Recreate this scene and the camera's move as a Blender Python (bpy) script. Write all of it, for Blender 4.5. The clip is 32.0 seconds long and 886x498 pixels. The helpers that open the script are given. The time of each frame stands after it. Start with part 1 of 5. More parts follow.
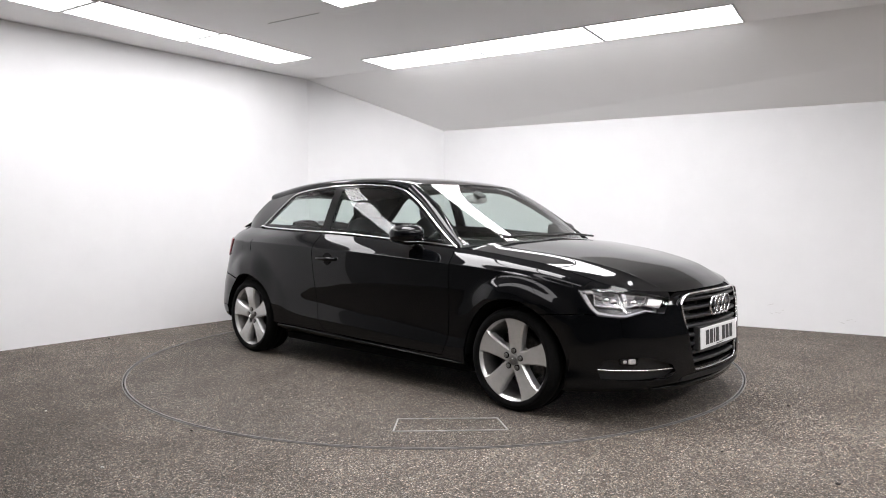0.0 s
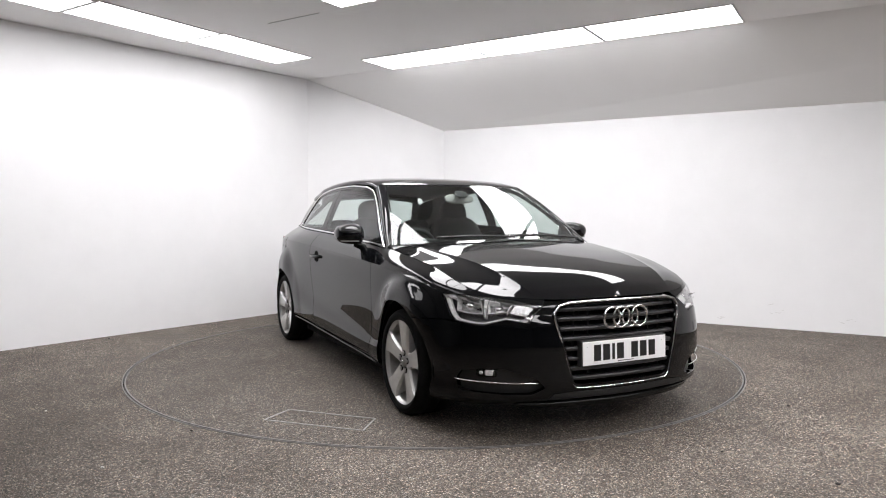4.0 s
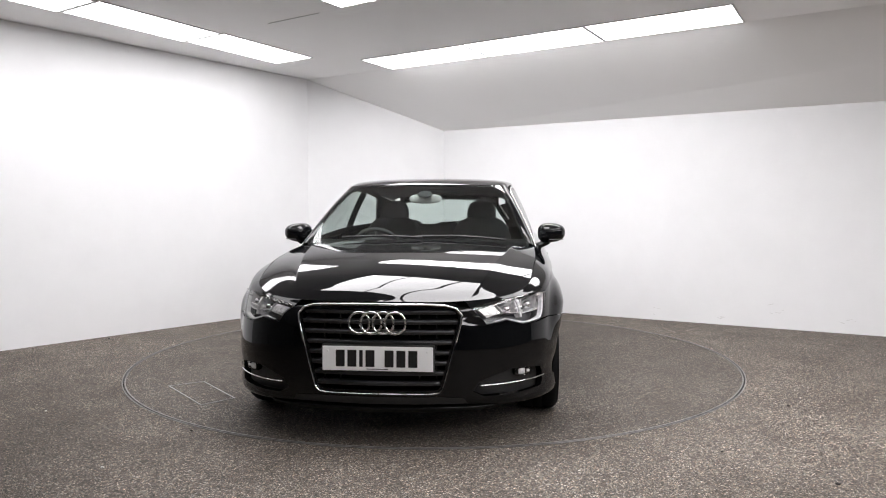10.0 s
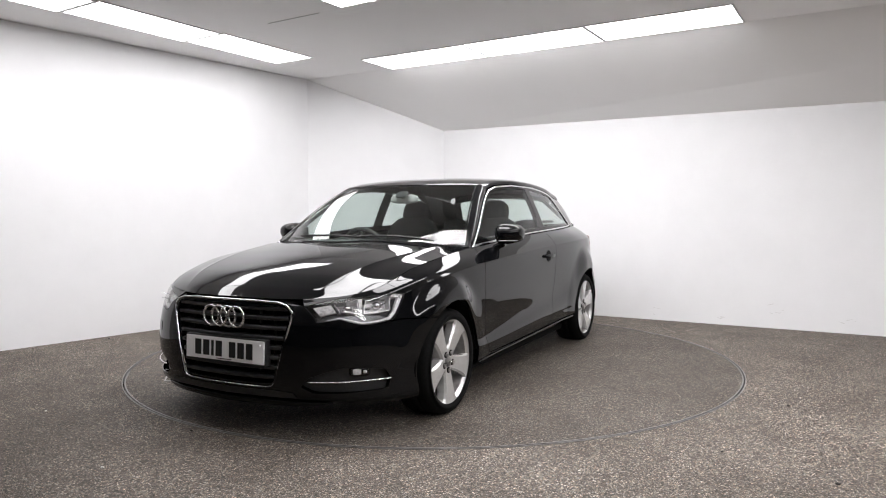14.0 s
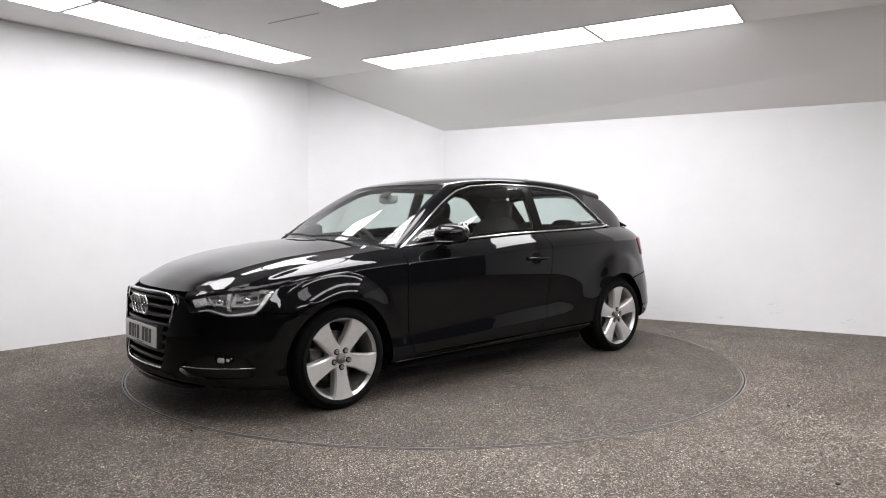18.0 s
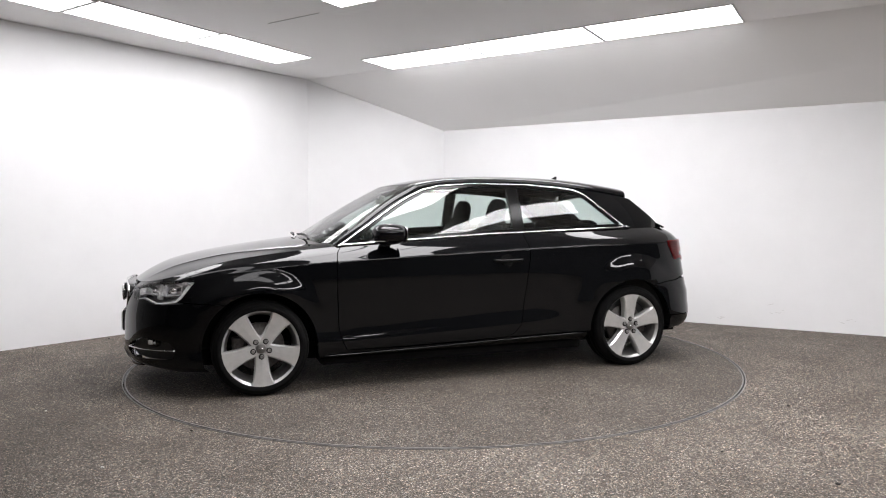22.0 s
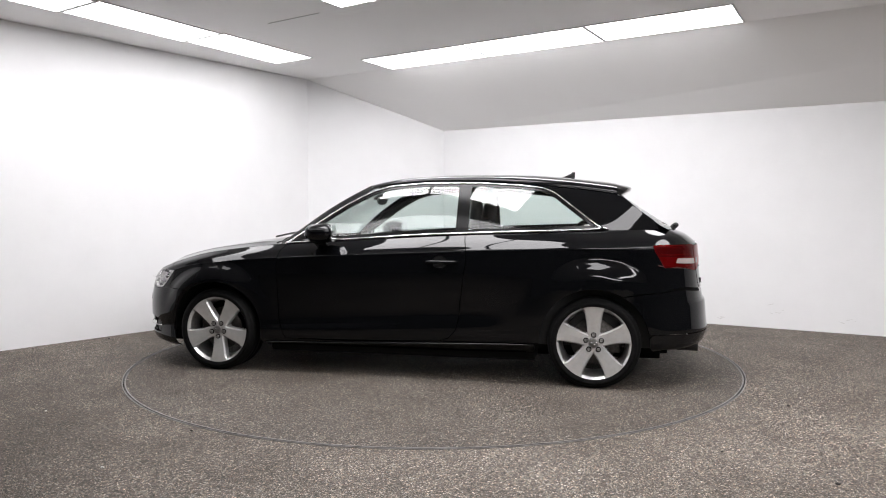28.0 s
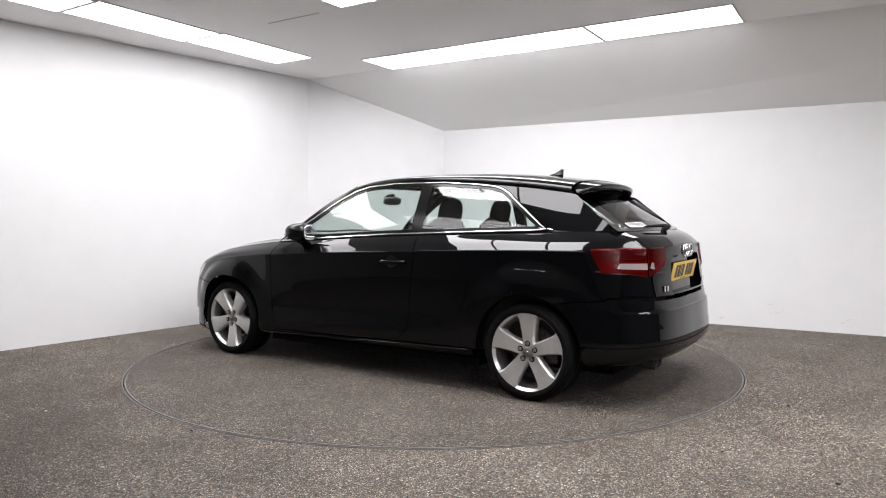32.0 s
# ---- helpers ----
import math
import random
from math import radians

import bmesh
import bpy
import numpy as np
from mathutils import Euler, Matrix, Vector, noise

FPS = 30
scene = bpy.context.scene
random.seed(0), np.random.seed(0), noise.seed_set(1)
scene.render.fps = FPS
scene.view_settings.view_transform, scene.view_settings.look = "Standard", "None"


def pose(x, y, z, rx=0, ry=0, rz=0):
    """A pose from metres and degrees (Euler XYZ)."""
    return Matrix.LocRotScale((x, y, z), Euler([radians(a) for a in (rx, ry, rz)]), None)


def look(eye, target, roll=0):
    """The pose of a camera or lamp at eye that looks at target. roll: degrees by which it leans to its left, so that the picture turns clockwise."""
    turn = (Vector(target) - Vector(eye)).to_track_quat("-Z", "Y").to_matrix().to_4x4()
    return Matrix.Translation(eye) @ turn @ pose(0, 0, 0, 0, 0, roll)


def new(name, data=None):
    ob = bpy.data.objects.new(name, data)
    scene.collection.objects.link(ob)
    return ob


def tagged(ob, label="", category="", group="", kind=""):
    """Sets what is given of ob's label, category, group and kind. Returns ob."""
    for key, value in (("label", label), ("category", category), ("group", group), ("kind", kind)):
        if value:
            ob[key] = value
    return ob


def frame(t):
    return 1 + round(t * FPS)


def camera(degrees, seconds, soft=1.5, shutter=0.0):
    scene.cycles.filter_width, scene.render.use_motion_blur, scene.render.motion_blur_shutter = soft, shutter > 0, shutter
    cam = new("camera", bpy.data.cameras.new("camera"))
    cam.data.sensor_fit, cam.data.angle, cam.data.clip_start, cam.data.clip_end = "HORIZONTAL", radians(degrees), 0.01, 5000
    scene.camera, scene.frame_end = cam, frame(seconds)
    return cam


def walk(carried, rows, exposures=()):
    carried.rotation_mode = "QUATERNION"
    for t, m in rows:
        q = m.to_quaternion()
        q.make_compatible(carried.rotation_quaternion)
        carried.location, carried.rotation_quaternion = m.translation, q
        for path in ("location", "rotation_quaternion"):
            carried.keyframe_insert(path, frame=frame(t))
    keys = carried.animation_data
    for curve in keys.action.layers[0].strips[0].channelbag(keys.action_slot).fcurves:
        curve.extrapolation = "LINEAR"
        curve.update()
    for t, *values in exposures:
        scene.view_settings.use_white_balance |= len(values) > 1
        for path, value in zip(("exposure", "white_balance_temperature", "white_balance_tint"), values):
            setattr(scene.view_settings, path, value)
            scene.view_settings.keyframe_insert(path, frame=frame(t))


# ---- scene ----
# one still camera, 1.08 m above the floor, looking slightly down at the turntable
cam = camera(64.47, 32.0, soft=1.05)
EYE = (0.0, -5.439, 1.082)
AIM = (EYE[0] + 0.01101, EYE[1] + 0.99884, EYE[2] - 0.04685)
walk(cam, [(0.0, look(EYE, AIM, -0.1)), (32.0, look(EYE, AIM, -0.1))])


def turn_at(t):
    """Heading of the turntable in degrees: it turns clockwise at a nearly even pace."""
    u = (t - 16.0) / 16.0
    return math.degrees(-0.7425 - 0.0944 * t + 0.0093 * u * u + 0.0133 * u ** 3)


TURNS = [(float(t), turn_at(t)) for t in range(0, 33, 2)]
CAR_OFF = Vector((0.0865, -0.0186, 0.0))

# ---- world and light: a windowless studio lit by ceiling panels ----
world = bpy.data.worlds.new("world")
scene.world = world
world.use_nodes = True
world.node_tree.nodes["Background"].inputs[0].default_value = (0.02, 0.02, 0.022, 1)
world.node_tree.nodes["Background"].inputs[1].default_value = 0.3
PANEL_STRENGTH = 15.7
scene.view_settings.exposure = 0.0


# ---- materials ----
def material(name, color=(0.8, 0.8, 0.8), rough=0.5, metal=0.0, coat=0.0, spec=0.5):
    m = bpy.data.materials.new(name)
    m.use_nodes = True
    b = m.node_tree.nodes["Principled BSDF"]
    b.inputs["Base Color"].default_value = (*color, 1)
    b.inputs["Roughness"].default_value = rough
    b.inputs["Metallic"].default_value = metal
    b.inputs["Coat Weight"].default_value = coat
    b.inputs["Coat Roughness"].default_value = 0.02
    b.inputs["Specular IOR Level"].default_value = spec
    return m


def node(m, kind, **values):
    n = m.node_tree.nodes.new(kind)
    for k, v in values.items():
        n.inputs[k].default_value = v
    return n


def join(m, a, ai, b, bi):
    m.node_tree.links.new(a.outputs[ai], b.inputs[bi])


def speckle(m, stops, scale, detail=2.0, bump=0.0, bump_scale=None, stain=None, stain_scale=1.2, rough=None):
    """Colours m by object-space noise: grain through a colour ramp, broad stains over it, fine relief below."""
    b = m.node_tree.nodes["Principled BSDF"]
    co = node(m, "ShaderNodeTexCoord")
    n = node(m, "ShaderNodeTexNoise", Scale=scale, Detail=detail, Roughness=0.6)
    join(m, co, "Object", n, "Vector")
    r = node(m, "ShaderNodeValToRGB")
    el = r.color_ramp.elements
    while len(el) < len(stops):
        el.new(0.5)
    for e, (p, c) in zip(el, stops):
        e.position, e.color = p, (*c, 1)
    join(m, n, "Fac", r, "Fac")
    out = r
    if stain:
        n2 = node(m, "ShaderNodeTexNoise", Scale=stain_scale, Detail=5.0, Roughness=0.65)
        join(m, co, "Object", n2, "Vector")
        r2 = node(m, "ShaderNodeValToRGB")
        r2.color_ramp.elements[0].position, r2.color_ramp.elements[0].color = 0.35, (*stain, 1)
        r2.color_ramp.elements[1].position, r2.color_ramp.elements[1].color = 0.62, (1, 1, 1, 1)
        join(m, n2, "Fac", r2, "Fac")
        mx = m.node_tree.nodes.new("ShaderNodeMix")
        mx.data_type, mx.blend_type = "RGBA", "MULTIPLY"
        mx.inputs[0].default_value = 1.0
        m.node_tree.links.new(r.outputs["Color"], mx.inputs[6])
        m.node_tree.links.new(r2.outputs["Color"], mx.inputs[7])
        m.node_tree.links.new(mx.outputs[2], b.inputs["Base Color"])
    else:
        join(m, r, "Color", b, "Base Color")
    if bump:
        bn = node(m, "ShaderNodeBump", Strength=bump, Distance=0.004)
        n3 = node(m, "ShaderNodeTexNoise", Scale=bump_scale or scale, Detail=3.0)
        join(m, co, "Object", n3, "Vector")
        join(m, n3, "Fac", bn, "Height")
        join(m, bn, "Normal", b, "Normal")
    return m


def floor_material(name, tone, patch_at=None):
    """Bonded quartz-aggregate flooring: brown-grey grains a few millimetres across, pale flecks, matt."""
    m = material(name, rough=0.72, spec=0.35)
    b = m.node_tree.nodes["Principled BSDF"]
    co = node(m, "ShaderNodeTexCoord")
    v = node(m, "ShaderNodeTexVoronoi", Scale=230.0)
    join(m, co, "Object", v, "Vector")
    bw = node(m, "ShaderNodeSeparateColor")
    join(m, v, "Color", bw, "Color")
    r = node(m, "ShaderNodeValToRGB")
    stops = [(0.0, (0.020, 0.017, 0.015)), (0.3, (0.055, 0.048, 0.042)), (0.55, (0.094, 0.083, 0.072)), (0.8, (0.13, 0.113, 0.096)), (0.93, (0.36, 0.34, 0.315))]
    el = r.color_ramp.elements
    while len(el) < len(stops):
        el.new(0.5)
    for e, (p, c) in zip(el, stops):
        e.position, e.color = p, (*[k * tone for k in c], 1)
    join(m, bw, "Red", r, "Fac")
    # coarser chips of about a centimetre, lighter and darker
    v2 = node(m, "ShaderNodeTexVoronoi", Scale=115.0)
    join(m, co, "Object", v2, "Vector")
    bw2 = node(m, "ShaderNodeSeparateColor")
    join(m, v2, "Color", bw2, "Color")
    r3 = node(m, "ShaderNodeValToRGB")
    chips = [(0.0, 0.38), (0.25, 0.78), (0.6, 1.0), (0.85, 1.18), (0.97, 1.9)]
    el = r3.color_ramp.elements
    while len(el) < len(chips):
        el.new(0.5)
    for e, (p, c) in zip(el, chips):
        e.position, e.color = p, (c, c * 0.99, c * 0.98, 1)
    join(m, bw2, "Green", r3, "Fac")
    mc = m.node_tree.nodes.new("ShaderNodeMix")
    mc.data_type, mc.blend_type = "RGBA", "MULTIPLY"
    mc.inputs[0].default_value = 1.0
    m.node_tree.links.new(r.outputs["Color"], mc.inputs[6])
    m.node_tree.links.new(r3.outputs["Color"], mc.inputs[7])
    n2 = node(m, "ShaderNodeTexNoise", Scale=1.7, Detail=6.0, Roughness=0.7)
    join(m, co, "Object", n2, "Vector")
    r2 = node(m, "ShaderNodeValToRGB")
    r2.color_ramp.elements[0].position, r2.color_ramp.elements[0].color = 0.3, (0.60, 0.565, 0.52, 1)
    r2.color_ramp.elements[1].position, r2.color_ramp.elements[1].color = 0.65, (1.12, 1.10, 1.07, 1)
    join(m, n2, "Fac", r2, "Fac")
    mx = m.node_tree.nodes.new("ShaderNodeMix")
    mx.data_type, mx.blend_type = "RGBA", "MULTIPLY"
    mx.inputs[0].default_value = 1.0
    hue = node(m, "ShaderNodeValToRGB")
    el = hue.color_ramp.elements
    grains = [(0.0, (1.22, 0.95, 0.82)), (0.2, (1.0, 1.0, 0.98)), (0.5, (1.0, 1.0, 1.0)), (0.75, (0.92, 1.0, 1.10)), (1.0, (1.12, 1.02, 0.86))]
    while len(el) < len(grains):
        el.new(0.5)
    for e, (p, c) in zip(el, grains):
        e.position, e.color = p, (*c, 1)
    join(m, bw, "Blue", hue, "Fac")
    mh = m.node_tree.nodes.new("ShaderNodeMix")
    mh.data_type, mh.blend_type = "RGBA", "MULTIPLY"
    mh.inputs[0].default_value = 1.0
    m.node_tree.links.new(mc.outputs[2], mh.inputs[6])
    m.node_tree.links.new(hue.outputs["Color"], mh.inputs[7])
    m.node_tree.links.new(mh.outputs[2], mx.inputs[6])
    m.node_tree.links.new(r2.outputs["Color"], mx.inputs[7])
    m.node_tree.links.new(mx.outputs[2], b.inputs["Base Color"])
    if patch_at:
        # ragged brown patch; the weaker light on the left floor is put into its colour
        away = node(m, "ShaderNodeVectorMath")
        away.operation = "DISTANCE"
        away.inputs[1].default_value = (patch_at[0], patch_at[1], 0)
        join(m, co, "Object", away, 0)
        edge = node(m, "ShaderNodeMath")
        edge.operation = "MULTIPLY_ADD"
        edge.inputs[1].default_value = 1.5
        join(m, n2, "Fac", edge, 0)
        m.node_tree.links.new(away.outputs["Value"], edge.inputs[2])
        left_dim = node(m, "ShaderNodeValToRGB")
        left_dim.color_ramp.elements[0].position, left_dim.color_ramp.elements[0].color = 0.0, (0.58, 0.56, 0.53, 1)
        left_dim.color_ramp.elements[1].position, left_dim.color_ramp.elements[1].color = 1.0, (1, 1, 1, 1)
        span = node(m, "ShaderNodeMapRange")
        span.inputs["From Min"].default_value, span.inputs["From Max"].default_value = 0.9 * patch_at[2], 2.0 * patch_at[2]
        join(m, edge, 0, span, 0)
        join(m, span, 0, left_dim, "Fac")
        ms = m.node_tree.nodes.new("ShaderNodeMix")
        ms.data_type, ms.blend_type = "RGBA", "MULTIPLY"
        ms.inputs[0].default_value = 1.0
        m.node_tree.links.new(mx.outputs[2], ms.inputs[6])
        m.node_tree.links.new(left_dim.outputs["Color"], ms.inputs[7])
        m.node_tree.links.new(ms.outputs[2], b.inputs["Base Color"])
    bn = node(m, "ShaderNodeBump", Strength=0.6, Distance=0.003)
    join(m, v, "Distance", bn, "Height")
    join(m, bn, "Normal", b, "Normal")
    return m


def emitter(name, color, strength):
    m = bpy.data.materials.new(name)
    m.use_nodes = True
    b = m.node_tree.nodes["Principled BSDF"]
    b.inputs["Base Color"].default_value = (0.9, 0.9, 0.9, 1)
    b.inputs["Emission Color"].default_value = (*color, 1)
    b.inputs["Emission Strength"].default_value = strength
    return m


WALL = speckle(material("white_wall_paint", rough=0.6), [(0.3, (0.765, 0.765, 0.772)), (0.7, (0.795, 0.795, 0.802))], 3.0, 4.0, 0.15, 60.0)
CEILING = speckle(material("white_ceiling_paint", rough=0.7), [(0.3, (0.905, 0.90, 0.895)), (0.7, (0.92, 0.915, 0.91))], 2.0, 4.0, 0.1, 50.0)
# unseen rear walls, near-black so that the black paint reflects darkness
DARK_WALL = speckle(material("unseen_dark_wall", rough=0.9), [(0.3, (0.062, 0.063, 0.066)), (0.7, (0.085, 0.086, 0.09))], 4.0, 4.0)
# unseen wall ends, greyed so that the car's doors reflect less light
SIDE_WALL = speckle(material("unseen_grey_wall_end", rough=0.85), [(0.3, (0.27, 0.27, 0.274)), (0.7, (0.32, 0.32, 0.324))], 4.0, 4.0)
FLOOR = floor_material("quartz_resin_floor", 1.14, (-2.4, -2.0, 1.5))
# deck coloured darker than the floor to deepen the shade round the car
TABLE = floor_material("quartz_resin_turntable", 0.80)
STEEL = speckle(material("worn_edge_steel", rough=0.45, metal=0.4), [(0.3, (0.10, 0.097, 0.093)), (0.7, (0.24, 0.235, 0.23))], 30.0, 4.0)
GAP = material("dark_gap", (0.01, 0.01, 0.01), 0.9)
GLOW = emitter("light_panel_diffuser", (1.0, 0.979, 1.0), PANEL_STRENGTH)
# for the unseen near strip, kept weak so the car's shadow stays deep
GLOW_DIM = emitter("turned_down_panel_diffuser", (1.0, 0.979, 1.0), PANEL_STRENGTH * 0.30)
GLOW_SIDE = emitter("side_light_panel_diffuser", (1.0, 0.979, 1.0), PANEL_STRENGTH * 0.58)
GLOW_BACK = emitter("back_light_panel_diffuser", (1.0, 0.979, 1.0), PANEL_STRENGTH * 0.8)
GLOW_MID = emitter("middle_light_panel_diffuser", (1.0, 0.979, 1.0), PANEL_STRENGTH * 1.05)
# for the unseen strip added to brighten the right of the room
GLOW_FILL = emitter("added_fill_panel_diffuser", (1.0, 0.979, 1.0), PANEL_STRENGTH * 1.4)
WHITE_FRAME = material("white_panel_frame", (0.62, 0.62, 0.62), 0.5)


# ---- mesh helpers ----
def mesh_of(name, verts, faces, mat, smooth=False):
    me = bpy.data.meshes.new(name)
    me.from_pydata([tuple(v) for v in verts], [], faces)
    me.materials.append(mat)
    me.polygons.foreach_set("use_smooth", [smooth] * len(me.polygons))
    me.update()
    return me


def part(name, bm, mat, parent, label=""):
    """Links a bmesh as one mesh object under parent."""
    me = bpy.data.meshes.new(name)
    bm.normal_update()
    bm.to_mesh(me)
    bm.free()
    me.materials.append(mat)
    ob = new(name, me)
    ob.parent = parent
    if label:
        tagged(ob, label)
    return ob


def box(bm, x0, x1, y0, y1, z0, z1, m=None, bevel=0.0):
    made = bmesh.ops.create_cube(bm, size=1.0)["verts"]
    for v in made:
        v.co = Vector((x0 + (v.co.x + 0.5) * (x1 - x0), y0 + (v.co.y + 0.5) * (y1 - y0), z0 + (v.co.z + 0.5) * (z1 - z0)))
        if m is not None:
            v.co = m @ v.co
    if bevel:
        edges = {e for v in made for e in v.link_edges}
        bmesh.ops.bevel(bm, geom=list(edges), offset=bevel, segments=2, affect="EDGES", profile=0.5)
    return bm


def prism(bm, poly, z0, z1):
    """A straight prism over a plan polygon, counter-clockwise."""
    lo = [bm.verts.new((x, y, z0)) for x, y in poly]
    hi = [bm.verts.new((x, y, z1)) for x, y in poly]
    bm.faces.new(list(reversed(lo)))
    bm.faces.new(hi)
    n = len(poly)
    for i in range(n):
        bm.faces.new((lo[i], lo[(i + 1) % n], hi[(i + 1) % n], hi[i]))
    return bm


def structure(name, bm, mat, label, smooth=False):
    ob = part(name, bm, mat, None, label)
    tagged(ob, label, name.split("_")[0], kind="structure")
    return ob


# ---- the studio ----
CEIL, LOW = 2.655, 2.085
L_DIR, R_DIR = Vector((0.6275, 0.7786, 0)), Vector((0.8515, -0.5243, 0))
L_IN, R_IN = Vector((0.7786, -0.6275, 0)), Vector((-0.5243, -0.8515, 0))
L_AT = L_IN * -2.870
R_AT = R_IN * -2.740
CH_A, CH_B = Vector((-1.47, 2.745, 0)), Vector((0.105, 3.153, 0))     # the short wall that cuts off the far corner
L_END, R_END = CH_A - L_DIR * 13.0, CH_B + R_DIR * 9.0
BACK = Vector((3.0, -12.0, 0))


def wall_slab(name, a, b, z1, inward, mat, label, thick=0.12):
    bm = bmesh.new()
    out = inward * -thick
    quad = [a, b, b + out, a + out]
    pts = [(p.x, p.y) for p in quad]
    area = sum(pts[i][0] * pts[(i + 1) % 4][1] - pts[(i + 1) % 4][0] * pts[i][1] for i in range(4))
    prism(bm, pts if area > 0 else pts[::-1], -0.02, z1)
    return structure(name, bm, mat, label)


L_WHITE = Vector((-3.52, 0.24, 0)) - L_DIR * 0.9
R_WHITE = Vector((4.02, 0.74, 0)) + R_DIR * 5.6
L_WHITE = L_AT + L_DIR * L_DIR.dot(L_WHITE)
R_WHITE = R_AT + R_DIR * R_DIR.dot(R_WHITE)
wall_slab("wall_west", L_WHITE, CH_A, CEIL + 0.1, L_IN, WALL, "tall plain white painted studio wall")
wall_slab("wall_west_end", L_END, L_WHITE, CEIL + 0.1, L_IN, SIDE_WALL, "unseen end of the long wall, greyed to dim reflections in the car")
ch_dir = (CH_B - CH_A).normalized()
wall_slab("wall_corner", CH_A, CH_B, CEIL + 0.1, Vector((ch_dir.y, -ch_dir.x, 0)), WALL, "short white wall across the far corner")
wall_slab("wall_east", CH_B, R_WHITE, LOW + 0.1, R_IN, WALL, "plain white painted wall with scuffs near the floor")
wall_slab("wall_east_end", R_WHITE, R_END, LOW + 0.1, R_IN, SIDE_WALL, "unseen end of the low wall, greyed to dim reflections in the car")
for name, a, b, mat, label in (("wall_south", L_END, BACK, DARK_WALL, "unseen wall behind the camera, near-black to darken reflections in the car"), ("wall_southeast", BACK, R_END, DARK_WALL, "unseen wall on the open side, near-black to darken reflections in the car")):
    u = (b - a).normalized()
    wall_slab(name, a, b, CEIL + 0.1, Vector((-u.y, u.x, 0)), mat, label)

bm = bmesh.new()
prism(bm, [(-14, -14), (14, -14), (14, 8), (-14, 8)], -0.3, -0.03)
structure("ground", bm, GAP, "dark slab below the floor")

# floor with a round hole for the turntable
RT = 2.2245
bm = bmesh.new()
N = 160
inner = [bm.verts.new((RT * math.cos(2 * math.pi * i / N), RT * math.sin(2 * math.pi * i / N), 0)) for i in range(N)]
deep = [bm.verts.new((v.co.x, v.co.y, -0.03)) for v in inner]
outer = []
for i in range(N):
    a = 2 * math.pi * i / N
    k = 13.0 / max(abs(math.cos(a)), abs(math.sin(a)))
    outer.append(bm.verts.new((k * math.cos(a), k * math.sin(a), 0)))
for i in range(N):
    j = (i + 1) % N
    bm.faces.new((inner[i], outer[i], outer[j], inner[j]))
    bm.faces.new((inner[j], deep[j], deep[i], inner[i]))
structure("floor", bm, FLOOR, "speckled brown-grey quartz resin studio floor")


def ring(bm, r0, r1, z0, z1, n=N):
    rows = []
    for r, z in ((r0, z0), (r0, z1), (r1, z1), (r1, z0)):
        rows.append([bm.verts.new((r * math.cos(2 * math.pi * i / n), r * math.sin(2 * math.pi * i / n), z)) for i in range(n)])
    for k in range(3):
        for i in range(n):
            j = (i + 1) % n
            bm.faces.new((rows[k][j], rows[k][i], rows[k + 1][i], rows[k + 1][j]))
    return bm


tagged(part("floor_edge_trim", ring(bmesh.new(), RT - 0.003, RT + 0.004, -0.02, 0.003), STEEL, None),
       "thin worn steel edging round the turntable pit", "trim", kind="structure")

turntable = tagged(new("turntable"), "round car turntable with speckled resin top and steel rim", "turntable")
bm = bmesh.new()
bmesh.ops.create_circle(bm, cap_ends=True, radius=RT - 0.017, segments=N)
for v in bm.verts:
    v.co.z = 0.0
ex = bmesh.ops.extrude_face_region(bm, geom=bm.faces[:])
bmesh.ops.translate(bm, verts=[g for g in ex["geom"] if isinstance(g, bmesh.types.BMVert)], vec=(0, 0, -0.028))
bmesh.ops.recalc_face_normals(bm, faces=bm.faces)
part("deck", bm, TABLE, turntable)
part("rim", ring(bmesh.new(), RT - 0.020, RT - 0.012, -0.02, 0.003), STEEL, turntable, "worn steel rim of the turntable")
# access hatch: a thin steel frame round a resin-filled lid
HATCH = [Vector((1.0305, -1.4096, 0)), Vector((1.4151, -1.0432, 0)), Vector((1.5829, -1.1724, 0)), Vector((1.1686, -1.5784, 0))]
HATCH_STEEL = speckle(material("bare_hatch_steel", rough=0.5, metal=0.3), [(0.3, (0.20, 0.195, 0.19)), (0.7, (0.38, 0.375, 0.37))], 30.0, 4.0)
hatch = new("access_hatch")
hatch.parent = turntable
for i in range(4):
    a, b = HATCH[i], HATCH[(i + 1) % 4]
    u = (b - a).normalized()
    w = Vector((-u.y, u.x, 0))
    bm = bmesh.new()
    q = [a - u * 0.002 - w * 0.0042, b + u * 0.002 - w * 0.0042, b + u * 0.002 + w * 0.0042, a - u * 0.002 + w * 0.0042]
    prism(bm, [(p.x, p.y) for p in q], -0.01, 0.003)
    part("hatch_edge", bm, HATCH_STEEL, hatch)

# ceiling: flat over most of the room, sloping down to the low wall
CREASE_A = CH_A.copy()
CREASE_B = CREASE_A + Vector((0.855, -0.5185, 0)) * 11.5
bm = bmesh.new()


def sheet(bm, pts, thick):
    lo = [bm.verts.new(p) for p in pts]
    hi = [bm.verts.new(Vector(p) + Vector((0, 0, thick))) for p in pts]
    bm.faces.new(lo[::-1])
    bm.faces.new(hi)
    for i in range(len(pts)):
        j = (i + 1) % len(pts)
        bm.faces.new((lo[i], lo[j], hi[j], hi[i]))
    bmesh.ops.recalc_face_normals(bm, faces=bm.faces)


sheet(bm, [Vector((p.x, p.y, CEIL)) for p in (L_END, CREASE_A, CREASE_B, Vector((9.0, -13.0, 0)), Vector((-10.0, -13.0, 0)))], 0.1)
structure("ceiling", bm, CEILING, "flat white ceiling with long light panels")
bm = bmesh.new()
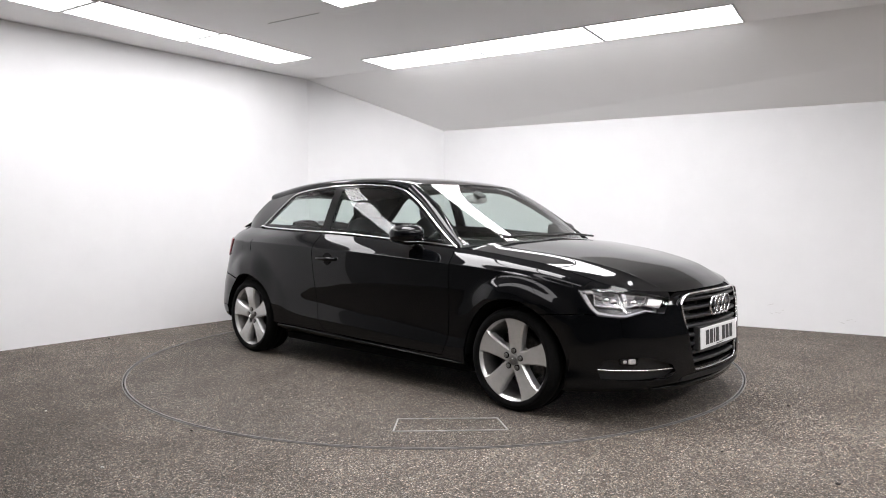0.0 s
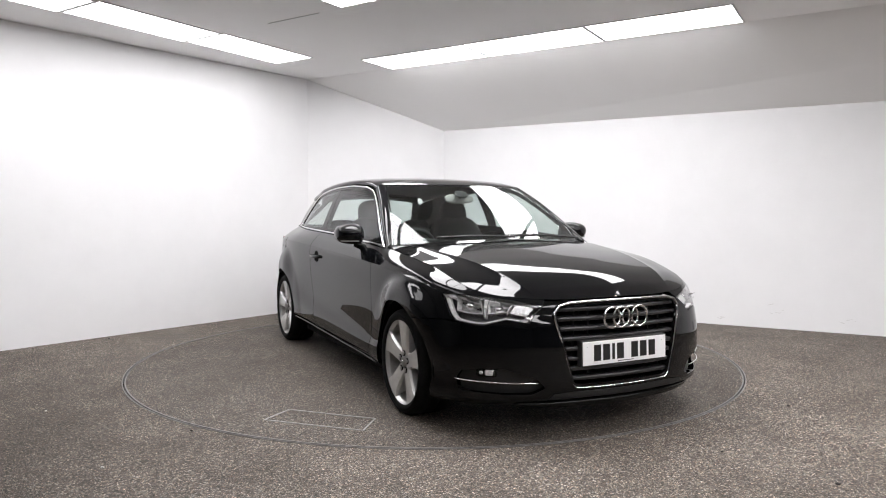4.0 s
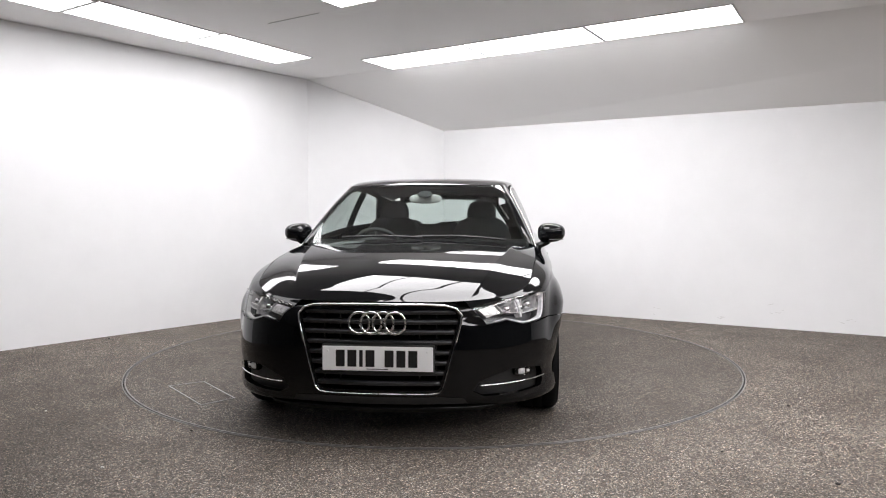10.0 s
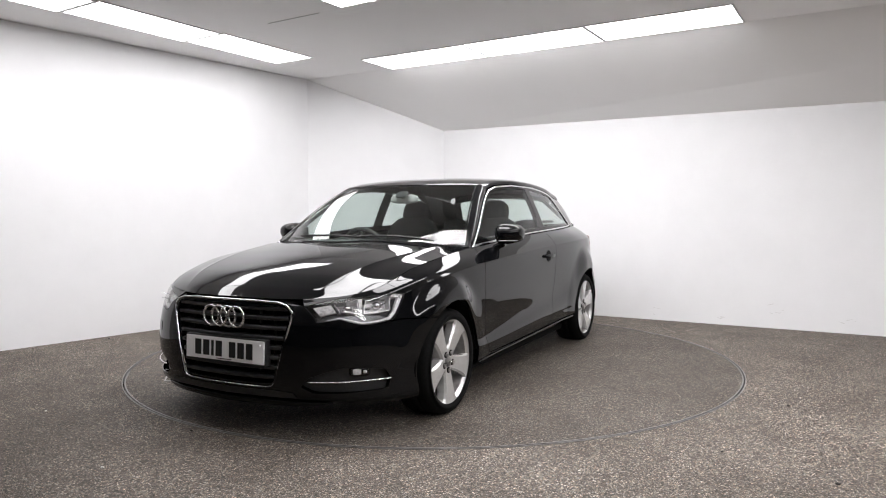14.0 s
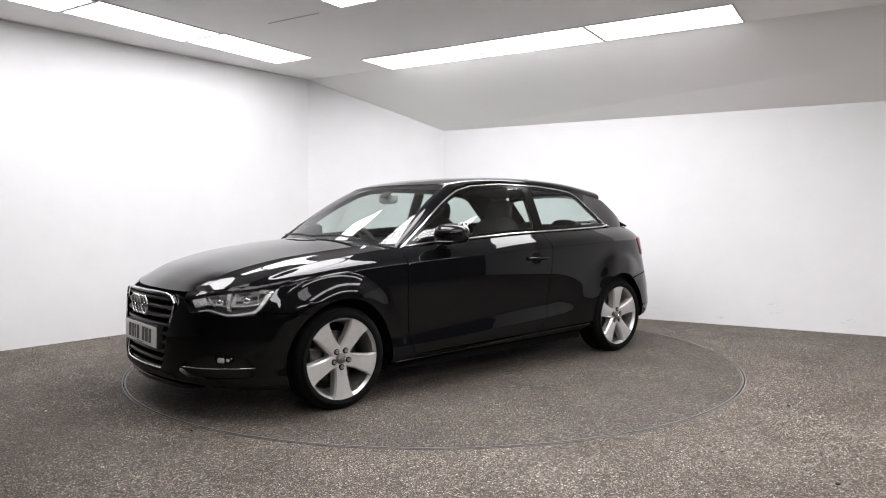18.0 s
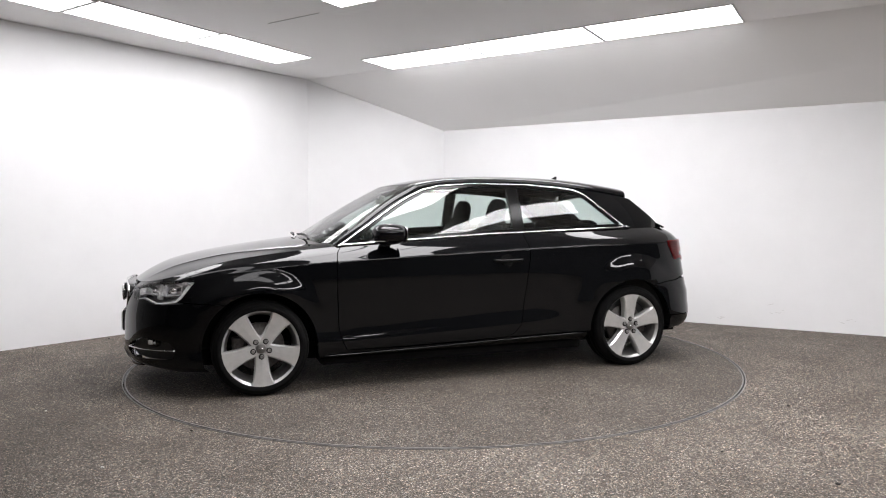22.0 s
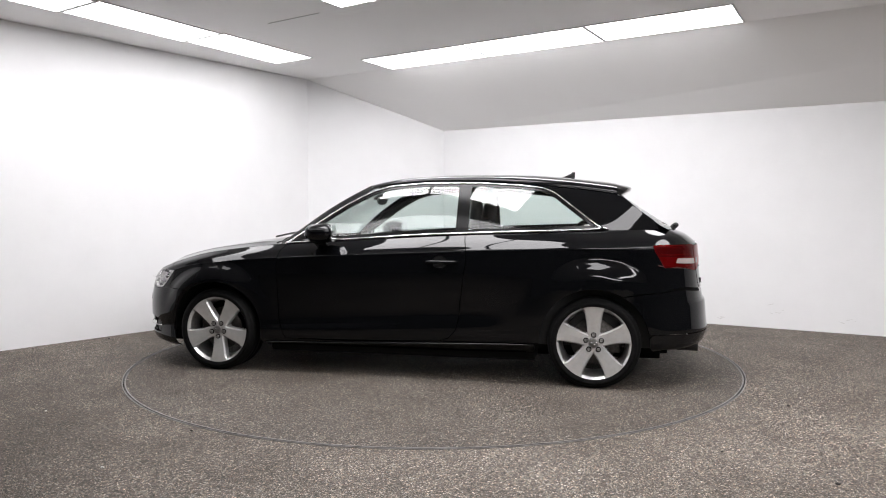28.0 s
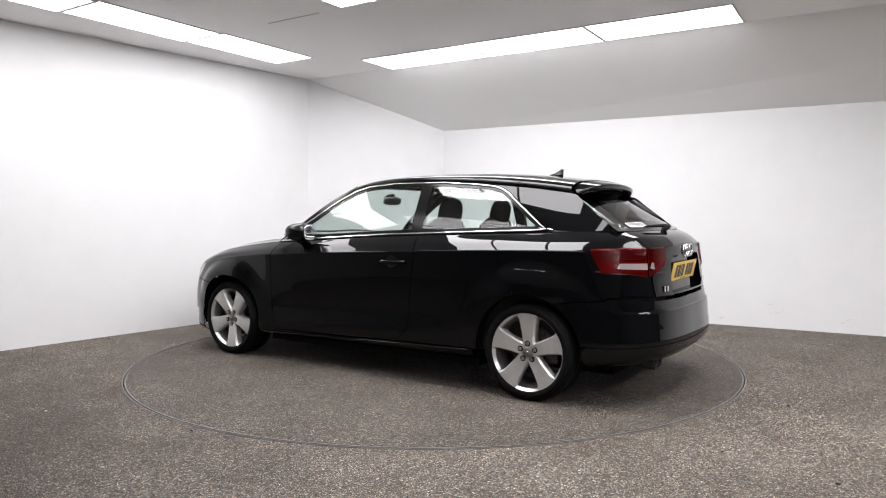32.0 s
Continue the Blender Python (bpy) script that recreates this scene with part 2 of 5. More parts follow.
sheet(bm, [Vector((CREASE_A.x, CREASE_A.y, CEIL)), Vector((CH_B.x, CH_B.y, LOW + 0.03)), Vector((R_END.x, R_END.y, LOW - 0.02)), Vector((CREASE_B.x, CREASE_B.y, CEIL))], 0.1)
structure("ceiling_slope", bm, CEILING, "white ceiling sloping down to the low wall")


# ---- light panels, 1.2 by 0.6 m, recessed flush in strips ----
def light_panel(origin, along, across, length, width, glow):
    """A panel with a thin white frame. origin: its corner on the ceiling."""
    m = Matrix((( along.x, across.x, 0, origin.x), (along.y, across.y, 0, origin.y), (0, 0, 1, CEIL), (0, 0, 0, 1)))
    ob = tagged(new("light_panel"), "flat white LED ceiling light panel, switched on", "light panel", "ceiling light panels")
    ob.matrix_world = m
    bm = bmesh.new()
    e, s = 0.017, 0.008
    box(bm, e, length - e, s, width - s, -0.006, -0.001)
    part("diffuser", bm, glow, ob)
    for q in ((0, length, 0, s), (0, length, width - s, width), (0, e, s, width - s), (length - e, length, s, width - s)):
        bm = bmesh.new()
        box(bm, *q, -0.008, 0.004)
        part("frame", bm, WHITE_FRAME, ob)
    return ob


def strip(corner, along, across, count, length, width, glow=GLOW):
    for i in range(count):
        light_panel(corner + along * (i * length), along, across, length, width, glow)


A_DIR, B_DIR = Vector((-0.571, -0.821, 0)).normalized(), Vector((0.843, -0.538, 0)).normalized()
strip(Vector((-1.205, 1.615, 0)), A_DIR, Vector((-0.85, 0.52, 0)).normalized(), 3, 1.11, 0.5, GLOW_SIDE)
strip(Vector((-0.745, 1.71, 0)), B_DIR, Vector((0.52, 0.855, 0)).normalized(), 3, 1.17, 0.56, GLOW_BACK)
# the other two sides of the ring of strips, unseen and placed by symmetry, and three panels side by side in its middle
strip(Vector((-2.64, -0.98, 0)), B_DIR, A_DIR, 3, 1.17, 0.56, GLOW_DIM)
strip(Vector((2.78, -0.94, 0)), A_DIR, B_DIR * -1, 3, 1.11, 0.5, GLOW_BACK)
strip(Vector((-0.71, -0.065, 0)), B_DIR, A_DIR, 3, 0.62, 1.17, GLOW_MID)
# two unseen strips added as fill light, over the open side and behind the camera
strip(Vector((4.9, -1.9, 0)), A_DIR, B_DIR, 4, 1.17, 0.58, GLOW_FILL)
strip(Vector((0.6, -5.6, 0)), B_DIR, A_DIR, 3, 1.17, 0.58, GLOW_MID)

# a thin joint in the ceiling boards
JOINT = material("grey_ceiling_joint", (0.35, 0.345, 0.34), 0.8)
a, b = Vector((-1.356, .386, 0)), Vector((-.893, .086, 0))
u = (b - a).normalized()
v = Vector((-u.y, u.x, 0)) * 0.003
bm = bmesh.new()
prism(bm, [(p.x, p.y) for p in (a - v, b - v, b + v, a + v)], CEIL - 0.003, CEIL + 0.003)
structure("ceiling_joint", bm, JOINT, "thin grey joint between ceiling boards")

# scuffs low on the white wall
SCUFF = speckle(material("grey_wall_scuff", rough=0.7), [(0.35, (0.50, 0.49, 0.48)), (0.6, (0.70, 0.695, 0.69))], 90.0, 3.0)
rnd = random.Random(4)
wall_e = bpy.data.objects["wall_east"]
for at, z, n in ((Vector((3.286, 1.195, 0)), .185, 5), (Vector((2.34, 1.78, 0)), .075, 4), (Vector((2.75, 1.52, 0)), .06, 3), (Vector((3.7, .93, 0)), .10, 3)):
    for k in range(n):
        c = at + R_DIR * rnd.uniform(-.14, .14)
        zz = z + rnd.uniform(-.05, .05)
        ln, th, tilt = rnd.uniform(.008, .03), rnd.uniform(.0015, .004), rnd.uniform(-.5, .5)
        d = R_DIR.dot(c)
        bm = bmesh.new()
        lo, hi = [], []
        for i in range(9):
            a = 2 * math.pi * i / 9
            q = R_AT + R_DIR * (d + ln * math.cos(a)) + Vector((0, 0, zz + th * math.sin(a) * rnd.uniform(.5, 1.4) + tilt * ln * math.cos(a)))
            lo.append(bm.verts.new(q - R_IN * .001))
            hi.append(bm.verts.new(q + R_IN * .0008))
        bm.faces.new(hi)
        for i in range(9):
            bm.faces.new((lo[i], lo[(i + 1) % 9], hi[(i + 1) % 9], hi[i]))
        bmesh.ops.recalc_face_normals(bm, faces=bm.faces)
        part("scuff", bm, SCUFF, wall_e, "grey scuff mark")

# chips of debris on the floor
CHIP = speckle(material("dark_debris", rough=0.8), [(0.3, (0.012, 0.011, 0.010)), (0.7, (0.03, 0.028, 0.026))], 200.0, 2.0)
FLAKE = speckle(material("pale_debris", rough=0.8), [(0.3, (0.42, 0.41, 0.39)), (0.7, (0.60, 0.59, 0.57))], 200.0, 2.0)
for x, y, r, mat, label in ((2.003, -1.518, .008, CHIP, "small dark chip of grit on the studio floor"), (1.618, -2.674, .013, CHIP, "dark oblong chip of grit on the studio floor"),
                            (1.312, -2.282, .006, CHIP, "small dark chip of grit on the studio floor"), (-2.891, .775, .010, CHIP, "small dark chip of grit near the wall"),
                            (-1.233, -1.927, .007, CHIP, "small dark chip of grit beside the turntable"), (-1.437, -2.439, .008, FLAKE, "small pale flake on the studio floor"),
                            (-2.169, -1.550, .007, FLAKE, "small pale flake on the studio floor")):
    bm = bmesh.new()
    poly = [(x + r * rnd.uniform(.5, 1.2) * math.cos(a), y + r * rnd.uniform(.35, .8) * math.sin(a)) for a in np.linspace(0, 2 * math.pi, 8)[:-1]]
    prism(bm, poly, 0.0, .005)
    tagged(part("debris_chip", bm, mat, None), label, "debris", "chips on the floor")


# ======================= the car =======================
# car space: x forward, y to its left, z up, origin on the ground midway between the axles
from mathutils.geometry import delaunay_2d_cdt

PAINT = material("black_clearcoat_paint", (0.0024, 0.0026, 0.0031), 0.5, coat=1.0, spec=0.0)
PAINT.node_tree.nodes["Principled BSDF"].inputs["Coat IOR"].default_value = 1.37
BLACK_GLOSS = material("gloss_black_trim", (0.004, 0.004, 0.004), 0.16, spec=0.22)
PLASTIC = speckle(material("textured_black_plastic", rough=0.55), [(0.3, (0.010, 0.010, 0.010)), (0.7, (0.018, 0.018, 0.018))], 120.0, 2.0, 0.2, 400.0)
LINER = material("matt_black_liner", (0.006, 0.006, 0.006), 0.95, spec=0.1)
CHROME = material("polished_chrome", (0.78, 0.78, 0.79), 0.10, 1.0)
ALLOY = speckle(material("silver_painted_alloy", rough=0.27, metal=0.6), [(0.3, (0.64, 0.638, 0.635)), (0.7, (0.71, 0.707, 0.703))], 40.0, 3.0)
ALLOY_DARK = speckle(material("grey_alloy_barrel", rough=0.45, metal=0.8), [(0.3, (0.16, 0.155, 0.15)), (0.7, (0.24, 0.235, 0.23))], 30.0, 4.0)
IRON = speckle(material("worn_brake_iron", rough=0.45, metal=0.9), [(0.3, (0.06, 0.055, 0.052)), (0.7, (0.12, 0.113, 0.108))], 60.0, 4.0)
RUBBER = speckle(material("black_tyre_rubber", rough=0.8, spec=0.12), [(0.3, (0.003, 0.003, 0.003)), (0.7, (0.006, 0.006, 0.006))], 80.0, 3.0, 0.15, 300.0)
FABRIC = speckle(material("dark_seat_cloth", rough=0.95), [(0.3, (0.012, 0.012, 0.013)), (0.7, (0.024, 0.024, 0.025))], 200.0, 2.0, 0.3, 500.0)
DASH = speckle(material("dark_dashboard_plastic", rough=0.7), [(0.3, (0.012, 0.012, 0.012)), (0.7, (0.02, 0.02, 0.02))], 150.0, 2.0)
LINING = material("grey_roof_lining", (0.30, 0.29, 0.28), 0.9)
REFLECTOR = speckle(material("lamp_reflector", rough=0.2, metal=0.25), [(0.35, (0.55, 0.55, 0.56)), (0.65, (0.86, 0.86, 0.87))], 80.0, 1.0, 0.6, 120.0)
LAMP_WHITE = speckle(material("silvered_light_guide", rough=0.25, metal=0.0), [(0.35, (0.62, 0.62, 0.63)), (0.65, (0.86, 0.86, 0.87))], 60.0, 2.0)
LAMP_DARK = material("grey_lamp_housing", (0.24, 0.24, 0.245), 0.25, 0.4)
RED = material("red_tail_lamp_body", (0.10, 0.004, 0.005), 0.35, 0.0)
RED_DARK = material("dark_red_tail_band", (0.035, 0.002, 0.003), 0.4)
CLEAR_LENS = material("clear_reversing_lens", (0.34, 0.27, 0.265), 0.15, coat=1.0)
PLATE_WHITE = material("white_number_plate", (0.86, 0.86, 0.86), 0.3)
PLATE_YELLOW = material("yellow_number_plate", (0.86, 0.56, 0.05), 0.3)
INK = material("black_plate_ink", (0.01, 0.01, 0.01), 0.4)
PAPER = material("white_paper", (0.7, 0.7, 0.7), 0.8)


def glass(name, tint, face=0.07, rough=0.0):
    m = bpy.data.materials.new(name)
    m.use_nodes = True
    nt = m.node_tree
    nt.nodes.remove(nt.nodes["Principled BSDF"])
    tr, gl = nt.nodes.new("ShaderNodeBsdfTransparent"), nt.nodes.new("ShaderNodeBsdfGlossy")
    tr.inputs[0].default_value = (*tint, 1)
    gl.inputs["Roughness"].default_value = rough
    lw, mx = nt.nodes.new("ShaderNodeLayerWeight"), nt.nodes.new("ShaderNodeMixShader")
    lw.inputs["Blend"].default_value = 0.5
    pw, ad = nt.nodes.new("ShaderNodeMath"), nt.nodes.new("ShaderNodeMath")
    pw.operation, ad.operation = "POWER", "MULTIPLY_ADD"
    pw.inputs[1].default_value = 5.0
    ad.inputs[1].default_value, ad.inputs[2].default_value = 1.0 - face, face
    nt.links.new(lw.outputs["Facing"], pw.inputs[0])
    nt.links.new(pw.outputs[0], ad.inputs[0])
    nt.links.new(ad.outputs[0], mx.inputs[0])
    nt.links.new(tr.outputs[0], mx.inputs[1])
    nt.links.new(gl.outputs[0], mx.inputs[2])
    nt.links.new(mx.outputs[0], nt.nodes["Material Output"].inputs[0])
    return m


GLASS = glass("tinted_window_glass", (0.80, 0.87, 0.845), 0.075)
LENS = glass("clear_lamp_lens", (0.95, 0.95, 0.95), 0.05)
TAIL_LENS = glass("red_tail_lens", (0.60, 0.045, 0.055), 0.015, 0.12)
CHAMBER = speckle(material("faceted_lamp_chamber", rough=0.14, metal=0.6), [(0.35, (0.50, 0.50, 0.51)), (0.65, (0.85, 0.85, 0.86))], 70.0, 1.0, 1.0, 90.0)


# ---- splines and trimmed surface patches ----
def basis(knots, q):
    """Catmull-Rom weights on uneven knots: a matrix that turns knot values into values at q."""
    knots, q = np.asarray(knots, float), np.asarray(q, float)
    k = len(knots)
    i = np.clip(np.searchsorted(knots, q, side="right") - 1, 0, k - 2)
    h = knots[i + 1] - knots[i]
    u = np.clip((q - knots[i]) / h, 0, 1)
    out = np.zeros((len(q), k))
    rows = np.arange(len(q))
    h00, h10, h01, h11 = 2 * u**3 - 3 * u**2 + 1, u**3 - 2 * u**2 + u, -2 * u**3 + 3 * u**2, u**3 - u**2
    out[rows, i] += h00
    out[rows, i + 1] += h01
    for j, w in ((i, h10 * h), (i + 1, h11 * h)):
        lo, hi = np.clip(j - 1, 0, k - 1), np.clip(j + 1, 0, k - 1)
        d = knots[hi] - knots[lo]
        out[rows, hi] += w / d
        out[rows, lo] -= w / d
    return out


def curve(pairs):
    """A smooth function through (x, value) pairs; values may be tuples."""
    pairs = sorted(pairs)
    ks = [p[0] for p in pairs]
    vs = np.array([p[1] for p in pairs], float)
    return lambda q: basis(ks, np.atleast_1d(q)) @ vs


# plan outline at the widest level, from the nose round the left side to the tail
PLAN = [(2.128, 0), (2.115, .2), (2.08, .40), (2.005, .58), (1.90, .708), (1.76, .806), (1.55, .870), (1.30, .882), (.85, .872), (.3, .868),
        (-.4, .870), (-.95, .880), (-1.3, .884), (-1.6, .862), (-1.81, .795), (-1.94, .67), (-2.01, .50), (-2.04, .26), (-2.045, 0)]
plan = np.array([(PLAN[1][0], -PLAN[1][1])] + PLAN + [(PLAN[-2][0], -PLAN[-2][1])])
ARC = np.concatenate([[0], np.cumsum(np.hypot(*np.diff(plan, axis=0).T))])
ARC = ARC - ARC[1]
S_END = ARC[-2]
STATIONS = [0, 2, 4, 6, 7, 8, 10, 11, 12, 13, 14, 16, 18]
# heights and insets of nine lines that run round the body, at those stations
BAND_Z = [
    [.175, .175, .165, .162, .185, .185, .19, .20, .21, .225, .232, .235, .235],
    [.20, .20, .195, .195, .21, .222, .240, .25, .252, .256, .264, .265, .265],
    [.27, .27, .28, .32, .32, .295, .335, .34, .34, .34, .34, .34, .33],
    [.36, .36, .37, .42, .42, .365, .435, .43, .44, .435, .43, .43, .42],
    [.46, .46, .47, .52, .53, .53, .54, .54, .55, .535, .52, .525, .525],
    [.55, .55, .56, .62, .64, .66, .69, .69, .69, .65, .60, .58, .575],
    [.61, .61, .642, .728, .762, .80, .855, .874, .882, .886, .89, .90, .905],
    [.645, .645, .676, .765, .80, .845, .905, .925, .935, .94, .948, .955, .960],
    [.675, .675, .708, .80, .84, .889, .960, .976, .986, .992, .996, .990, .990]]
BAND_IN = [
    [.10, .10, .06, .03, .05, .09, .09, .09, .08, .09, .10, .10, .10],
    [.02, .02, .015, .010, .015, .022, .024, .028, .02, .025, .03, .03, .03],
    [.0, .0, .01, .02, .012, .007, .011, .019, .015, .01, .005, .0, .0],
    [.0, .0, .0, .01, .010, .017, .019, .013, .012, .012, .010, .006, .004],
    [.002, .002, .002, .022, .026, .016, .016, .014, .024, .021, .018, .014, .012],
    [.014, .014, .015, .030, .034, .012, .008, .014, .034, .036, .032, .034, .032],
    [.030, .030, .035, .050, .038, .014, .012, .018, .040, .062, .084, .075, .065],
    [.050, .050, .052, .074, .066, .056, .047, .063, .102, .128, .145, .140, .132],
    [.085, .085, .080, .139, .130, .114, .102, .130, .184, .212, .232, .215, .205]]
band_z, band_in = np.array(BAND_Z), np.array(BAND_IN)
st_arc = ARC[[i + 1 for i in STATIONS]]
st_arc = np.concatenate([[-st_arc[1]], st_arc, [2 * S_END - st_arc[-2]]])
band_z = np.concatenate([band_z[:, 1:2], band_z, band_z[:, -2:-1]], axis=1)
band_in = np.concatenate([band_in[:, 1:2], band_in, band_in[:, -2:-1]], axis=1)
VS = 0.09          # one level counts as 9 cm in the patch's own plane
WHEELS = ((1.3, .286), (-1.3, .286))


def level_basis(v):
    """Lines 0 to 6 and 6 to 8 are two smooth strips that meet in the crease below the windows."""
    v = np.clip(v, 0, 8)
    out = np.zeros((len(v), 9))
    low = v <= 6
    if low.any():
        out[np.ix_(low, range(7))] = basis(range(7), v[low])
    if (~low).any():
        out[np.ix_(~low, [6, 7, 8])] = basis([6, 7, 8], v[~low])
    return out


def band(a, b):
    """Body side: a runs round the car in metres, b = level * VS."""
    a, b = np.atleast_1d(a).astype(float), np.atleast_1d(b).astype(float)
    w = basis(ARC, a)
    c = w @ plan
    e = 1e-3
    t = (basis(ARC, a + e) - basis(ARC, a - e)) @ plan
    t /= np.linalg.norm(t, axis=1)[:, None]
    sb, lb = basis(st_arc, a), level_basis(b / VS)
    z = np.einsum("ns,ls,nl->n", sb, band_z, lb)
    inset = np.einsum("ns,ls,nl->n", sb, band_in, lb)
    p = np.stack([c[:, 0] - t[:, 1] * inset, c[:, 1] + t[:, 0] * inset, z], axis=1)
    fold = .430 - .043 * p[:, 0]                         # crease that climbs towards the rear wheel: hollow above it, full below
    k = np.clip((.92 - p[:, 0]) / .24, 0, 1) * np.clip((p[:, 0] + .90) / .28, 0, 1)
    u = np.clip((fold + .14 - z) / .14, 0, 1)
    hollow = np.where(z > fold, u * u * (3 - 2 * u), 1 - np.clip((fold - z) / .084, 0, 1))
    p[:, 1] -= .0028 * k * k * (3 - 2 * k) * hollow * (p[:, 1] > .5)
    for wx, wz, r0, r1, way in ((1.3, .286, .345, .500, 1), (-1.3, .286, .375, .550, -1)):          # flared arches, fading towards the doors
        r = np.hypot(p[:, 0] - wx, p[:, 2] - wz)
        u = np.clip((r - r0) / (r1 - r0), 0, 1)
        s = (p[:, 0] - wx) * way
        ang = np.degrees(np.arctan2(s, np.maximum(p[:, 2] - wz, .01)))
        k = np.clip((s + .36) / .30, 0, 1) * np.clip(((78 if way > 0 else 50) - ang) / (28 if way > 0 else 38), 0, 1)
        f = np.where(u < .66, 1 - u * u / .66, (1 - u) ** 2 / .34)
        p[:, 1] += (0.006 + (0.048 if way > 0 else 0.034) * np.clip((z - .40) / .22, 0, 1) * k * k * (3 - 2 * k)) * f * (z > .2)
    return p


GA, GB = np.linspace(0, S_END, 260), np.linspace(0, 8 * VS, 90)
GRID = band(np.repeat(GA, 90), np.tile(GB, 260))
GRID_AB = np.stack([np.repeat(GA, 90), np.tile(GB, 260)], axis=1)


def locate(points, side="x", rear=False):
    """Where (x, z) pairs, or (y, z) pairs at the front or rear, lie in the band's own plane."""
    out = []
    k = 0 if side == "x" else 1
    half = GRID_AB[:, 0] < S_END * 0.5
    ok = np.ones(len(GRID), bool) if side == "x" else (~half if rear else half)
    for c, z in points:
        g, ab = GRID[ok], GRID_AB[ok]
        d = (g[:, k] - c) ** 2 + (g[:, 2] - z) ** 2
        q = ab[np.argmin(d)].copy()
        for _ in range(6):
            p0, pa, pb = band(*q)[0], band(q[0] + 1e-3, q[1])[0], band(q[0], q[1] + 1e-3)[0]
            j = np.array([[pa[k] - p0[k], pb[k] - p0[k]], [pa[2] - p0[2], pb[2] - p0[2]]]) * 1e3
            if abs(np.linalg.det(j)) < 1e-3:
                break
            q = q - np.clip(np.linalg.solve(j, [p0[k] - c, p0[2] - z]), -.05, .05)
            q = np.clip(q, [0, 0], [S_END, 8 * VS])
        out.append(tuple(q))
    return out


def inside(pts, loop):
    x, y = pts[:, 0][:, None], pts[:, 1][:, None]
    x0, y0 = loop[:, 0], loop[:, 1]
    x1, y1 = np.roll(x0, -1), np.roll(y0, -1)
    hit = ((y0 > y) != (y1 > y)) & (x < (x1 - x0) * (y - y0) / np.where(y1 == y0, 1e-12, y1 - y0) + x0)
    return hit.sum(axis=1) % 2 == 1


def resample(loop, h):
    loop = np.asarray(loop, float)
    out = []
    for p, q in zip(loop, np.roll(loop, -1, axis=0)):
        n = max(1, int(math.ceil(np.linalg.norm(q - p) / h)))
        out += [p + (q - p) * i / n for i in range(n)]
    return np.array(out)


def shrink(loop, gap, keep):
    area = np.sum(loop[:, 0] * np.roll(loop[:, 1], -1) - np.roll(loop[:, 0], -1) * loop[:, 1])
    d = np.roll(loop, -1, axis=0) - np.roll(loop, 1, axis=0)
    n = np.stack([-d[:, 1], d[:, 0]], axis=1) / (np.linalg.norm(d, axis=1)[:, None] + 1e-9)
    out = loop + n * gap * np.sign(area)
    for lo in keep:
        on = np.abs(loop[:, 0] - lo) < 1e-4
        out[on, 0] = lo
    return out


def normals_of(surf, ab):
    e = 8e-4
    da = surf(ab[:, 0] + e, ab[:, 1]) - surf(ab[:, 0] - e, ab[:, 1])
    db = surf(ab[:, 0], ab[:, 1] + e) - surf(ab[:, 0], ab[:, 1] - e)
    n = np.cross(da, db)
    return n / (np.linalg.norm(n, axis=1)[:, None] + 1e-12)


